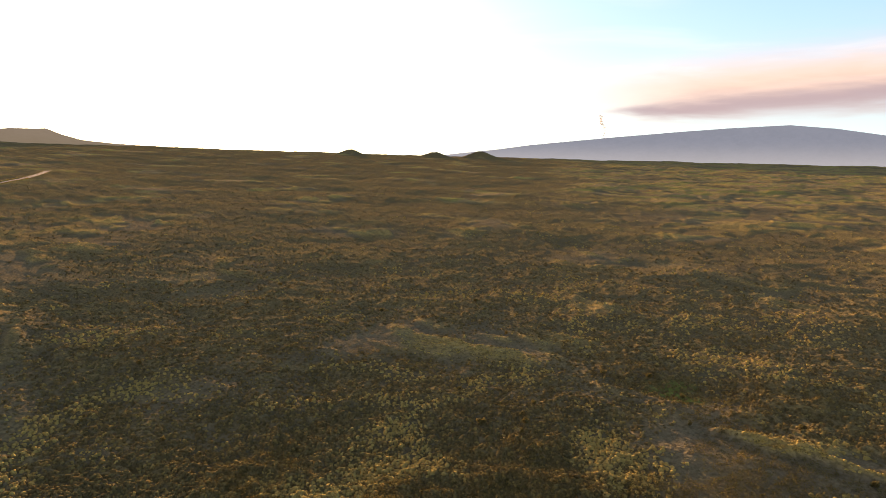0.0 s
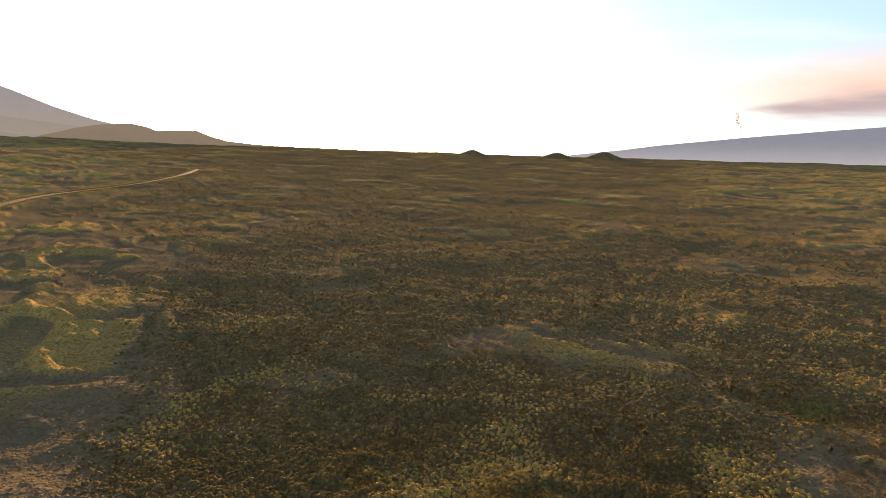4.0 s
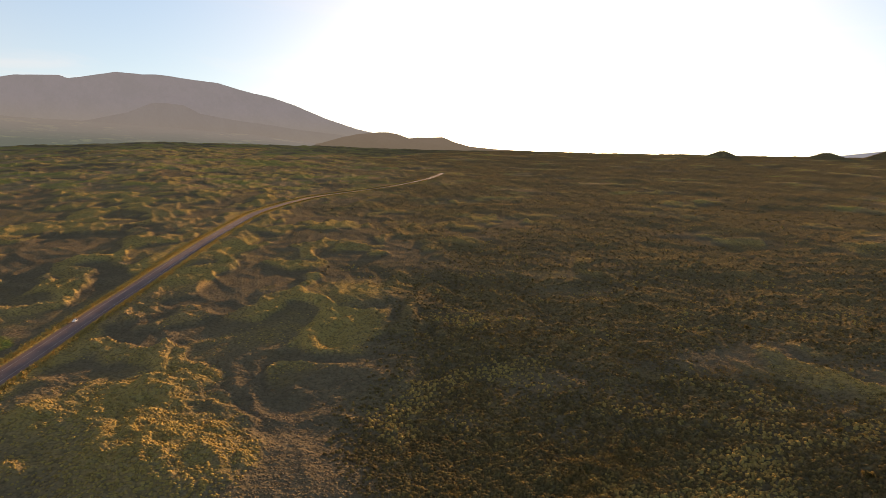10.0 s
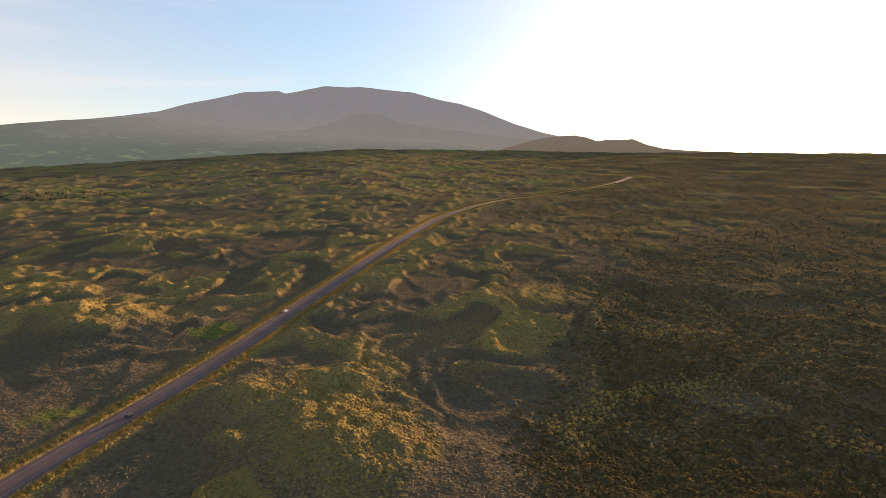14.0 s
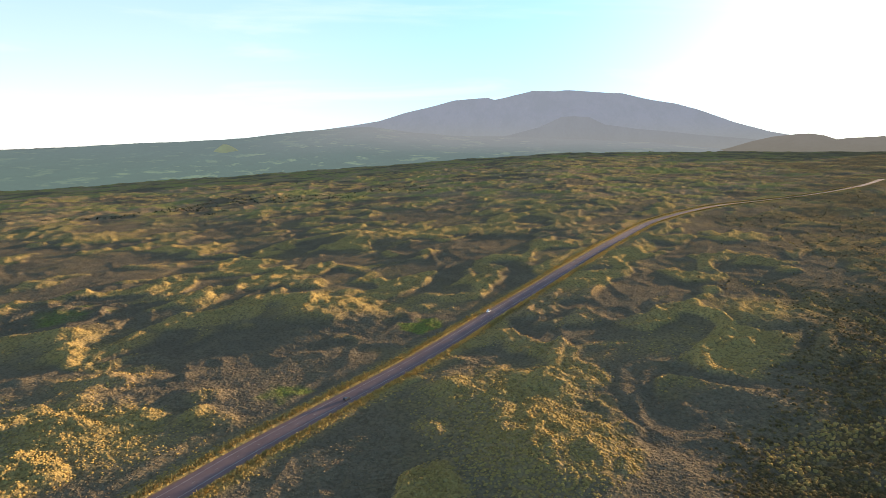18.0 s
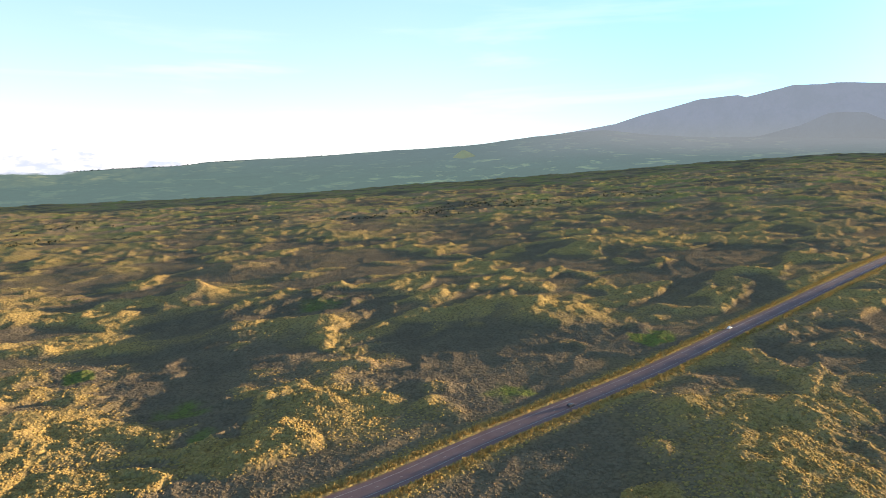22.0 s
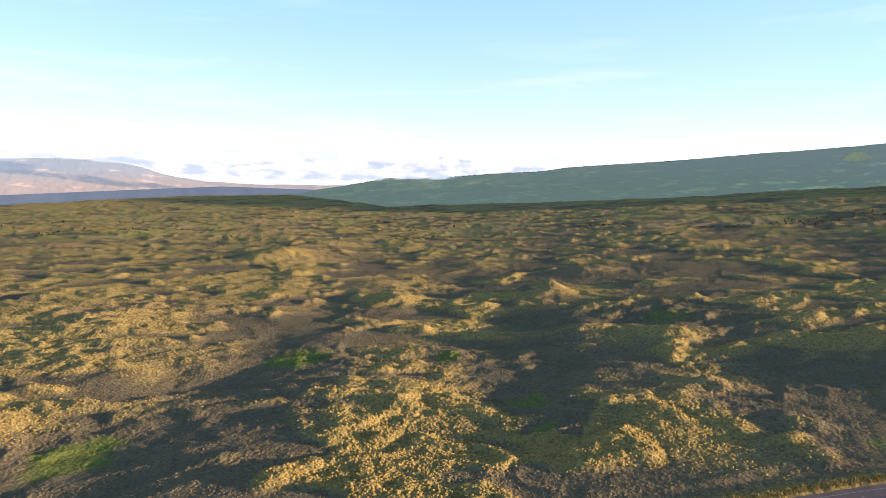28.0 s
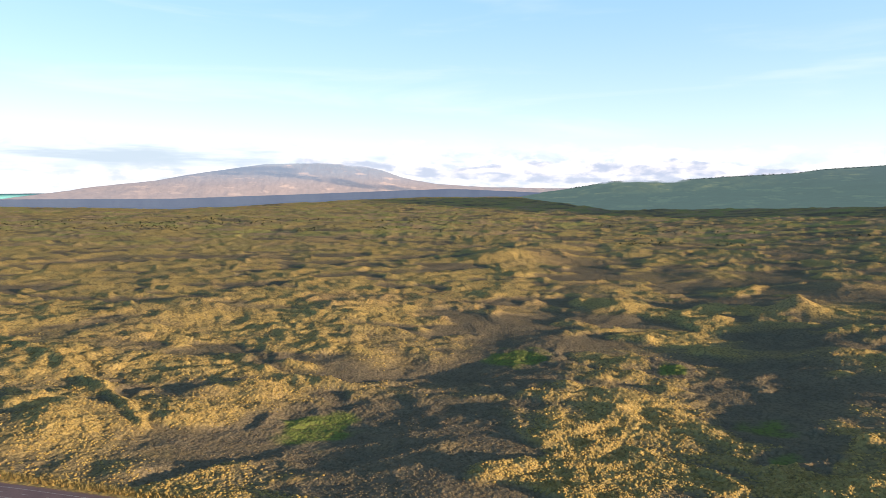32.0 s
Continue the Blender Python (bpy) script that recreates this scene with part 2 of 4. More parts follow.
# old track banks
BERMS = [[(-114, -555), (-121, -524), (-127, -481), (-132, -419), (-130, -373), (-126, -342)],
         [(131, 293), (142, 285), (155, 274), (167, 262), (179, 248)]]
NEAR_HUMMOCKS = [
    (-425, -651, 18, 17, 5.3, 147), (-739, -643, 26, 24, 5.5, 131), (-683, -521, 21, 19, 5.5, 127), (-286, -359, 19, 18, 5.5, 142),
    (-146, -332, 12, 12, 4.3, 156), (-103, -297, 12, 11, 4.2, 161), (-103, -386, 15, 14, 4.8, 165), (-358, -211, 7, 7, 3.3, 120),
    (-386, -200, 9, 8, 3.5, 117), (-376, -172, 9, 9, 3.7, 115), (-331, -218, 8, 7, 3.4, 123), (-302, -226, 7, 7, 3.2, 127),
    (-314, -170, 10, 9, 3.7, 118), (-274, -187, 8, 8, 3.5, 124), (-324, -129, 10, 9, 3.8, 112), (-354, -86, 5, 4, 2.7, 104),
]
WEST_HUMMOCKS = [
    (-482, -243, 8, 8, 3.5, 117), (-587, -229, 15, 14, 4.8, 111), (-586, -328, 19, 18, 5.5, 119), (-669, -185, 12, 12, 4.3, 106),
    (-428, -62, 5, 4, 2.7, 98), (-406, -13, 8, 7, 3.3, 92), (-399, 22, 5, 5, 2.9, 87), (-379, -29, 7, 7, 3.3, 94),
    (-342, -40, 7, 7, 3.2, 97), (-345, 1, 8, 8, 3.4, 90), (-316, -51, 6, 5, 2.9, 99), (-324, 33, 9, 9, 3.6, 84),
    (-509, -50, 19, 18, 5.5, 96), (-585, 48, 12, 11, 4.2, 85), (-221, -139, 10, 9, 3.8, 122), (-334, -335, 21, 20, 5.5, 135),
]
ROAD_HUMMOCKS = [
    (-520, 123, 16, 15, 5.0, 77), (-466, 126, 11, 10, 4.0, 75), (-501, 227, 13, 12, 4.4, 66), (-451, 186, 7, 7, 3.3, 68),
    (-344, 175, 7, 6, 3.1, 63), (-305, 149, 13, 12, 4.5, 64), (-288, 202, 11, 11, 4.1, 55), (-261, 120, 7, 7, 3.2, 65),
    (-236, 173, 11, 10, 3.9, 54), (-520, -78, 16, 15, 5.0, 98), (-661, -184, 16, 15, 5.0, 105), (-1094, 319, 13, 12, 4.4, 74),
    (-1160, 399, 13, 12, 4.3, 71),
]
HUMMOCKS = NEAR_HUMMOCKS + WEST_HUMMOCKS + ROAD_HUMMOCKS
# smooth shaded hollows and rough tussocky rises: x, y, half width, strength
SWALES = [
    (-202, -250, 67, 1), (-406, -322, 44, 1), (-168, -383, 20, 0.6), (-458, -149, 32, 0.8), (-418, -105, 29, 0.8),
    (-325, -291, 58, 1), (-520, -353, 38, 0.7), (-361, -107, 25, 0.8), (-430, 60, 57, 0.9), (-550, -63, 44, 0.6),
    (-774, 286, 35, 0.4), (-399, 58, 35, 0.8), (-537, -158, 49, 0.8), (-195, 263, 58, 1), (-161, 329, 70, 0.9),
    (-29, 296, 60, 0.8), (131, 355, 26, 1), (132, 297, 23, 1), (-367, 94, 31, 0.9), (-58, 370, 87, 0.8),
    (-122, 288, 61, 0.9),
]
ROUGH = [
    (-795, -639, 55, 0.9), (-1009, -669, 63, 0.9), (-590, -308, 40, 0.9), (-848, -325, 40, 0.8), (-829, -162, 43, 0.9),
    (-678, -169, 23, 0.8), (-509, -100, 28, 0.9), (-528, -36, 27, 0.9), (-1111, -33, 54, 0.8), (-565, 47, 20, 0.8),
    (-491, 117, 22, 0.8), (-489, 162, 22, 0.8), (-851, 282, 50, 0.8), (-893, 86, 38, 0.8), (-361, 32, 13, 0.7),
    (-2336, -1470, 77, 0.8), (-506, -80, 33, 0.8), (-677, -164, 36, 0.8), (-405, -17, 27, 0.8), (-532, 443, 42, 0.8),
    (-1129, 330, 24, 1), (-1156, 404, 19, 1), (-320, -163, 52, 1.0), (-385, -467, 53, 1), (-265, -573, 72, 1),
    (-134, -483, 60, 1), (-95, -356, 42, 1), (-829, -616, 78, 1), (-348, -27, 34, 1.0), (-661, -353, 56, 0.8),
    (-510, -42, 37, 1.0), (-501, 156, 49, 0.8), (-512, 141, 42, 1), (-858, 333, 79, 0.8), (-286, 191, 45, 0.9),
    (-227, 167, 31, 0.9), (-230, 168, 34, 0.9), (-317, 434, 49, 0.8), (97, 496, 35, 0.8), (251, 686, 51, 0.8),
    (195, 385, 36, 0.9), (299, 506, 49, 0.8),
]
MEADOWS = [
    (-423, 190, 15), (-422, 187, 11), (-195, -284, 14), (-424, -193, 11), (-373, -286, 18), (-369, -279, 18),
    (-585, -58, 32), (-415, -188, 11), (-317, -80, 8), (-198, -287, 14), (128, 339, 14), (-348, 70, 11),
    (-352, -108, 14), (-237, -401, 12),
]


def road_line(step=6.0):
    """The centre line, rounded, as evenly spaced points."""
    pts = [Vector((*p, 0)) for p in ROAD]
    out = []
    for i in range(len(pts) - 1):
        p0, p1, p2, p3 = pts[max(i - 1, 0)], pts[i], pts[i + 1], pts[min(i + 2, len(pts) - 1)]
        n = max(2, int((p2 - p1).length / step))
        for k in range(n):
            t = k / n
            out.append(0.5 * ((2 * p1) + (p2 - p0) * t + (2 * p0 - 5 * p1 + 4 * p2 - p3) * t * t + (3 * p1 - p0 - 3 * p2 + p3) * t ** 3))
    return np.array([(p.x, p.y) for p in out])


LINE = road_line()


def road_gap(x, y):
    """Distance from the road's centre line."""
    best = np.full(x.shape, 1e9)
    near = np.where((x < 80) & (x > -1200) & (y > -600) & (y < 1990))[0] if x.ndim == 1 else None
    xs, ys = x[near], y[near]
    d = np.full(xs.shape, 1e9)
    coarse = LINE[::5]
    for a, b in zip(coarse[:-1], coarse[1:]):
        ab = b - a
        t = np.clip(((xs - a[0]) * ab[0] + (ys - a[1]) * ab[1]) / (ab @ ab), 0, 1)
        d = np.minimum(d, np.hypot(xs - a[0] - t * ab[0], ys - a[1] - t * ab[1]))
    best[near] = d
    return best


def broad(x, y):
    """Wide forms of the land, without hummocks."""
    r = np.hypot(x, y)
    heading = np.degrees(np.arctan2(-x, y))
    rim, reach = np.interp(heading, RIM[:, 0], RIM[:, 1]), np.interp(heading, RIM[:, 0], RIM[:, 2])
    # a steady climb to the rim
    return (EYE[2] + reach * np.tan(np.radians(rim))) * np.minimum(r / reach, 1) ** 1.1 - 0.06 * np.maximum(r - reach, 0)


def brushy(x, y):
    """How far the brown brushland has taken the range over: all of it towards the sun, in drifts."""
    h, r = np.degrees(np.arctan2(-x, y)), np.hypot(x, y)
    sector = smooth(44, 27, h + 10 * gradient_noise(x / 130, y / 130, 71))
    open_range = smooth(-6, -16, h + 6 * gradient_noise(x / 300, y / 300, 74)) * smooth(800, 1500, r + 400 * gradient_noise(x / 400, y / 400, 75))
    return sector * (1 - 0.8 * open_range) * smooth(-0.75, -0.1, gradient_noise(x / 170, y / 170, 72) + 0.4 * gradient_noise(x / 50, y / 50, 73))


def land(x, y, detail=True):
    """Height of the range at x, y, and its mask of green growth and painted shade."""
    r = np.hypot(x, y)
    z = broad(x, y)
    for h, d, w, up in KNOLLS:
        cx, cy = polar_xy(h, d)
        q = np.hypot(x - cx, y - cy) / w
        z = z + up * np.clip(1.12 - q, 0, 1) ** 1.2 * (1 - 0.12 * np.clip(1 - q / 0.25, 0, 1))
    # old flows run down the slope, so the hummocks are drawn out along it
    c, sn = math.cos(radians(FLOW)), math.sin(radians(FLOW))
    across, along = x * c + y * sn, (y * c - x * sn) / 1.7
    wx = across + 14 * gradient_noise(x / 60, y / 60, 11)
    wy = along + 10 * gradient_noise(x / 60, y / 60, 12)
    heading = np.degrees(np.arctan2(-x, y))
    lee = smooth(112, 150, heading) - 0.35 * smooth(45, 70, heading) * smooth(112, 95, heading)
    zone = smooth(-0.12, 0.22, 0.5 * gradient_noise(x / 230, y / 230, 5) + 0.8 * gradient_noise(wx / 52, wy / 52, 6) + 0.55 * gradient_noise(wx / 22, wy / 22, 8) + 0.3 * lee)
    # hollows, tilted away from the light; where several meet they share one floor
    shade_hollow, floor, weight = np.zeros_like(x), np.zeros_like(x), np.full(x.shape, 1e-6)
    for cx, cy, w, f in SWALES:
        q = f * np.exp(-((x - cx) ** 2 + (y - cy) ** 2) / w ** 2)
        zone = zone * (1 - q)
        shade_hollow = np.maximum(shade_hollow, q)
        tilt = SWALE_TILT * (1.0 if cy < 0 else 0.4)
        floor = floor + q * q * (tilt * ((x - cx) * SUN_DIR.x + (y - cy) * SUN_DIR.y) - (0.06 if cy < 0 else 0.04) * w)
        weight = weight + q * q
    z = z + shade_hollow * floor / weight
    for cx, cy, w, f in ROUGH:
        q = f * np.exp(-((x - cx) ** 2 + (y - cy) ** 2) / w ** 2)
        zone = np.maximum(zone, np.minimum(q, 1))
        z = z + q * (0.032 * w - ROUGH_TILT * ((x - cx) * SUN_DIR.x + (y - cy) * SUN_DIR.y))
    crest = lambda v: (1 - np.abs(v) * 2.6).clip(0, 1) ** 1.4
    grow = 1 - 0.2 * smooth(500, 1300, r)
    knob = lambda k, seed: smooth(-0.12, 0.5, gradient_noise(wx / k, wy / k, seed))
    bumps = 0.8 + 1.5 * knob(30, 21) + 2.1 * knob(16, 22) + 1.2 * knob(9, 24)
    bumps += crest(gradient_noise(wx / 40, wy / 40, 26)) * 1.5
    swell = gradient_noise(wx / 48, wy / 48, 23) * 0.9 + crest(gradient_noise(wx / 30, wy / 30, 27)) * 0.7 + gradient_noise(wx / 17, wy / 17, 28) * 0.35
    heath = brushy(x, y)
    zone = zone * (1 - 0.5 * heath)
    far = 1 - 0.3 * heath
    z = z + (bumps * zone * grow + swell * (1 - 0.6 * zone) * (1 + 0.6 * heath)) * far
    z = z + gradient_noise(x / 420, y / 420, 3) * 4 + gradient_noise(x / 150, y / 150, 4) * (1.6 + 1.6 * smooth(700, 1800, r))
    crown = np.zeros_like(x)
    jog_x, jog_y = 2.5 * gradient_noise(x / 14, y / 14, 31), 2.5 * gradient_noise(x / 14, y / 14, 32)
    for x0, y0, a, b, up, turn in HUMMOCKS:
        i = np.where((np.abs(x - x0) < 3 * a + 5) & (np.abs(y - y0) < 3 * a + 5))[0]
        c, s = math.cos(radians(turn)), math.sin(radians(turn))
        ox, oy = x[i] - x0 + jog_x[i], y[i] - y0 + jog_y[i]
        px, py = ox * c + oy * s, oy * c - ox * s
        crown[i] += 0.72 * up * np.exp(-((px / a) ** 2 + (py / b) ** 2) ** 1.3)
    z = z + crown
    ridge = np.zeros_like(x)
    # low on rises, high in hollows: greener growth plus shade painted as colour
    lush_shade = 0.52 - 0.62 * zone - 0.04 * bumps * zone - 0.10 * crown + 0.35 * gradient_noise(x / 90, y / 90, 41)
    lush_shade = lush_shade * 0.8 + 0.25 * shade_hollow
    for cx, cy, w in MEADOWS:
        lush_shade = lush_shade + 1.25 * np.exp(-((x + jog_x * 4 - cx) ** 2 + (y + jog_y * 4 - cy) ** 2) / (1.25 * w) ** 2)
    if detail:
        near = 1 - smooth(500, 1400, r)
        z = z + (gradient_noise(x / 7, y / 7, 51) * 0.8 - np.abs(gradient_noise(x / 3.4, y / 3.4, 52)) * 1.1) * (0.25 + 0.75 * near) * np.maximum(0.25 + 0.75 * zone, heath)
    for line in BERMS:
        for p, q in zip(line[:-1], line[1:]):
            i = np.where((np.abs(x - p[0]) < 80) & (np.abs(y - p[1]) < 80))[0]
            ux, uy = q[0] - p[0], q[1] - p[1]
            t = np.clip(((x[i] - p[0]) * ux + (y[i] - p[1]) * uy) / (ux * ux + uy * uy), 0, 1)
            d = np.hypot(x[i] - p[0] - t * ux + jog_x[i] * 0.4, y[i] - p[1] - t * uy)
            ridge[i] = np.maximum(ridge[i], np.exp(-(d / 3.2) ** 2))
    z = z + 3.2 * ridge
    lush_shade = lush_shade - 0.5 * ridge
    gap = road_gap(x, y)
    level = broad(x, y) + gradient_noise(x / 420, y / 420, 3) * 4 + 0.6
    k = smooth(9.0, 26.0, gap)
    verge = np.exp(-((gap - 10.5) / 3.0) ** 2)
    z = level * (1 - k) + z * k + verge * (0.55 + 0.5 * gradient_noise(x / 3, y / 3, 61))
    z = z - 0.35 * (1 - smooth(6.0, 7.5, gap))
    lush_shade = lush_shade * k - verge * 0.5
    return z, lush_shade


def fields(x, y):
    """Grazed pastures far out on the range."""
    c, sn = math.cos(radians(FLOW)), math.sin(radians(FLOW))
    u, v = x * c + y * sn, y * c - x * sn
    r = np.hypot(x, y)
    return smooth(1000, 1700, r) * smooth(-0.25, 0.2, gradient_noise(u / 150, v / 240, 91) + 0.5 * gradient_noise(u / 60, v / 110, 92)) * (1 - 0.7 * brushy(x, y))


def height(x, y):
    return float(land(np.array([float(x)]), np.array([float(y)]), False)[0][0])


def sheet(name, verts, rows, cols, mat, closed=False, **attributes):
    """A mesh over a regular net of rows x cols points."""
    i = np.arange(rows * cols).reshape(rows, cols)
    if closed:
        i = np.concatenate([i, i[:, :1]], 1)
    quads = np.stack([i[:-1, :-1], i[:-1, 1:], i[1:, 1:], i[1:, :-1]], -1).reshape(-1, 4)
    me = bpy.data.meshes.new(name)
    me.vertices.add(len(verts))
    me.vertices.foreach_set("co", verts.astype(np.float32).ravel())
    me.loops.add(quads.size)
    me.loops.foreach_set("vertex_index", quads.astype(np.int32).ravel())
    me.polygons.add(len(quads))
    me.polygons.foreach_set("loop_start", np.arange(0, quads.size, 4, dtype=np.int32))
    me.polygons.foreach_set("loop_total", np.full(len(quads), 4, dtype=np.int32))
    me.update(calc_edges=True)
    me.polygons.foreach_set("use_smooth", np.ones(len(quads), dtype=bool))
    for k, v in attributes.items():
        me.attributes.new(k, "FLOAT", "POINT").data.foreach_set("value", v.astype(np.float32))
    me.materials.append(mat)
    return new(name, me)


def build_ground():
    # close rings where the land is near, wider ones far off
    radii = [0.0] + list(np.arange(1.5, 30, 1.5)) + list(np.arange(30, 216, 3.7))
    while radii[-1] < 4930:
        r = radii[-1]
        radii.append(r + min(max(r * r * 0.001 / 122, 0.45), 0.0085 * r))
    heads = np.concatenate([np.arange(-42, 177, 0.13), np.arange(177, 318, 1.5)])
    rr, hh = np.meshgrid(np.array(radii), np.radians(heads), indexing="ij")
    x, y = (-rr * np.sin(hh)).ravel(), (rr * np.cos(hh)).ravel()
    z, lush_shade = land(x, y)
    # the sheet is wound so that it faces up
    ob = sheet("ground", np.stack([x, y, z], 1), len(radii), len(heads), M_GROUND, True, lush_shade=lush_shade, brush=brushy(x, y), field=fields(x, y))
    return tagged(ob, "rolling hummocky rangeland of dry golden grass and green hollows darkened to imitate shade", "ground", kind="structure")


build_ground()


# ---- far mountains ----
def massif(name, label, crest, foot, near, far, mat, rough, seed, extra=None, step=0.12, rows=60, **shades):
    """A mountain side between two headings: crest and foot are heading, height in degrees as seen from the range."""
    crest, foot = np.array(crest), np.array(foot)
    a0, a1 = max(crest[0, 0], foot[0, 0]), min(crest[-1, 0], foot[-1, 0])
    heads = np.arange(a0, a1 + step / 2, step)
    e1, e0 = np.interp(heads, crest[:, 0], crest[:, 1]), np.interp(heads, foot[:, 0], foot[:, 1])
    k = np.concatenate([np.linspace(0, 1, rows), [1.05, 1.15]])
    kk, hh = np.meshgrid(k, heads, indexing="ij")
    rr = near + (far - near) * kk
    tip = np.where(kk <= 1, kk, 1 - (kk - 1) * 6)
    ee = e0[None] + (e1 - e0)[None] * tip ** 0.9
    arc = np.radians(hh) * far
    amp = rough * np.clip(tip, 0, 1) * (1.15 - np.clip(kk, 0, 1))
    n = gradient_noise(arc / 300, rr / 180, seed) + 0.5 * gradient_noise(arc / 120, rr / 90, seed + 1) + 0.25 * gradient_noise(arc / 45, rr / 40, seed + 2)
    zz = EYE[2] + rr * np.tan(np.radians(ee)) + amp * n + 0.35 * rough / 12 * gradient_noise(arc / 22, rr * 0 + 0.5, seed + 3) * np.clip(tip, 0, 1)
    if extra is not None:
        zz = zz + extra(hh, kk)
    x, y = -rr * np.sin(np.radians(hh)), rr * np.cos(np.radians(hh))
    ob = sheet(name, np.stack([x, y, zz], -1).reshape(-1, 3), len(k), len(heads), mat, **{key: f(hh, kk).ravel() for key, f in shades.items()})
    return tagged(ob, label, "mountain", kind="structure")


# the paired colours are painted haze, given off by the slopes themselves
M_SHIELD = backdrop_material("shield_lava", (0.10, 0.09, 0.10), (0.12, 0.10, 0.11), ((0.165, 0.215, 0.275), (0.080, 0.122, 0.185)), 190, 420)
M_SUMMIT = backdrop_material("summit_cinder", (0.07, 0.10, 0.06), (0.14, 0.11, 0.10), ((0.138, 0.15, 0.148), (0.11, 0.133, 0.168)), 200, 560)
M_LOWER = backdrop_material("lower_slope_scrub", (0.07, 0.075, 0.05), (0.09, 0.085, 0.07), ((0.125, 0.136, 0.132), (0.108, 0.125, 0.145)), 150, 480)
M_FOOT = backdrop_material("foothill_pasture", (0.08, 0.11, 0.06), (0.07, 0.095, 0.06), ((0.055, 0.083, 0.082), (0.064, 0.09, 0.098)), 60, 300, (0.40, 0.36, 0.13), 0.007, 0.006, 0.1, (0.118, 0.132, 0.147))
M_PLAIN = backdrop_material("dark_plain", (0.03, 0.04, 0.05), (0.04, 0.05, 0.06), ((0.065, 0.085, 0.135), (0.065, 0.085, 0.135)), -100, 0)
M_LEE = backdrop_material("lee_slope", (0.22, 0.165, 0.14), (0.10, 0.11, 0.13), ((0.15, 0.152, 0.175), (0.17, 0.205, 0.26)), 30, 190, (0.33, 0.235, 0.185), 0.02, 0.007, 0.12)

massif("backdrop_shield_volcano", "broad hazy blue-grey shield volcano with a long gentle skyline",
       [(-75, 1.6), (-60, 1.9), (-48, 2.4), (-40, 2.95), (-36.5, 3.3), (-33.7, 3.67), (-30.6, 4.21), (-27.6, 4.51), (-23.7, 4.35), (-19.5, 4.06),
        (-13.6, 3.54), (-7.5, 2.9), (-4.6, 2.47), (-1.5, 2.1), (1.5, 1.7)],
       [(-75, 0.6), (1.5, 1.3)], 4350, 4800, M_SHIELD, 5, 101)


def dark_cone(hh, kk):
    q = np.hypot((hh - 53.6) / 2.2, (kk - 0.52) / 0.16)
    return 55 * np.clip(1.2 - q, 0, 0.95)


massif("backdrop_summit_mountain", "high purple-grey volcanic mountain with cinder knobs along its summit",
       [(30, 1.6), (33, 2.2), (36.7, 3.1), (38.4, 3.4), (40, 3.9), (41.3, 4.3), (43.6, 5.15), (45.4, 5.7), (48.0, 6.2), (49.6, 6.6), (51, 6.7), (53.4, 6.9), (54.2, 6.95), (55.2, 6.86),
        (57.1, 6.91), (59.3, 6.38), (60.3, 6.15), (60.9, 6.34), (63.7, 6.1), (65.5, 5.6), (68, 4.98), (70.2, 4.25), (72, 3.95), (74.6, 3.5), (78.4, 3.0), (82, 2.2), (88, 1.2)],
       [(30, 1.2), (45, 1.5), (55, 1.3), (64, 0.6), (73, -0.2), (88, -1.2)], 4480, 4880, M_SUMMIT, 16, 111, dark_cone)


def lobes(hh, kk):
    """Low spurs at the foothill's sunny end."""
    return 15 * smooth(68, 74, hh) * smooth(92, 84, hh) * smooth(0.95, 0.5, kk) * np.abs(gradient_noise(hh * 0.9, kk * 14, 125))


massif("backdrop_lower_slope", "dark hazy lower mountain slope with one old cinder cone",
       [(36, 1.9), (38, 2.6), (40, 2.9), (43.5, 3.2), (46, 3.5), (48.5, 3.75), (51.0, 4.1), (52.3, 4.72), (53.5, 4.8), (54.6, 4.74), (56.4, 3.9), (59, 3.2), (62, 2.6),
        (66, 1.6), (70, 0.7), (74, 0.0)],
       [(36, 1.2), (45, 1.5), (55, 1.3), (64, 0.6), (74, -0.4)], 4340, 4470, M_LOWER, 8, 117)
# field marks where sunlight is painted on the pastures, veil where haze is
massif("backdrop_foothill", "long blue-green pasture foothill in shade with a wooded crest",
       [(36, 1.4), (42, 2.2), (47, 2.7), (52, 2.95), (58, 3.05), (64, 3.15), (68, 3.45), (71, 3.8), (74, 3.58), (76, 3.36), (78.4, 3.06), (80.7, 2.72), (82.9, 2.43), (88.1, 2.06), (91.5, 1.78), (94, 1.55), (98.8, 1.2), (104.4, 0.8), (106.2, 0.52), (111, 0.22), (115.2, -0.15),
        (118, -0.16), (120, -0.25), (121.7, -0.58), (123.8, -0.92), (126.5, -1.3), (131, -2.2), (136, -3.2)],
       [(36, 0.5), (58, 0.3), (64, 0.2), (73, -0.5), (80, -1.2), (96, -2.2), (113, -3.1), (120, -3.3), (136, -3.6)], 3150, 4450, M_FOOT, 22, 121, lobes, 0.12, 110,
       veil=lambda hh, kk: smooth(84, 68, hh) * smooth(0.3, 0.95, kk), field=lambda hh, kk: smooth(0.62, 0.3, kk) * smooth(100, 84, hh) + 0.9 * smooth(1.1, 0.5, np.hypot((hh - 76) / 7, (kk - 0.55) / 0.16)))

# grassy cone on the foothill; its pale colour stands for sunlight
M_PASTURE = backdrop_material("cone_pasture", (0.36, 0.32, 0.12), (0.38, 0.33, 0.12), ((0.055, 0.065, 0.058), (0.055, 0.065, 0.058)), 100, 200)
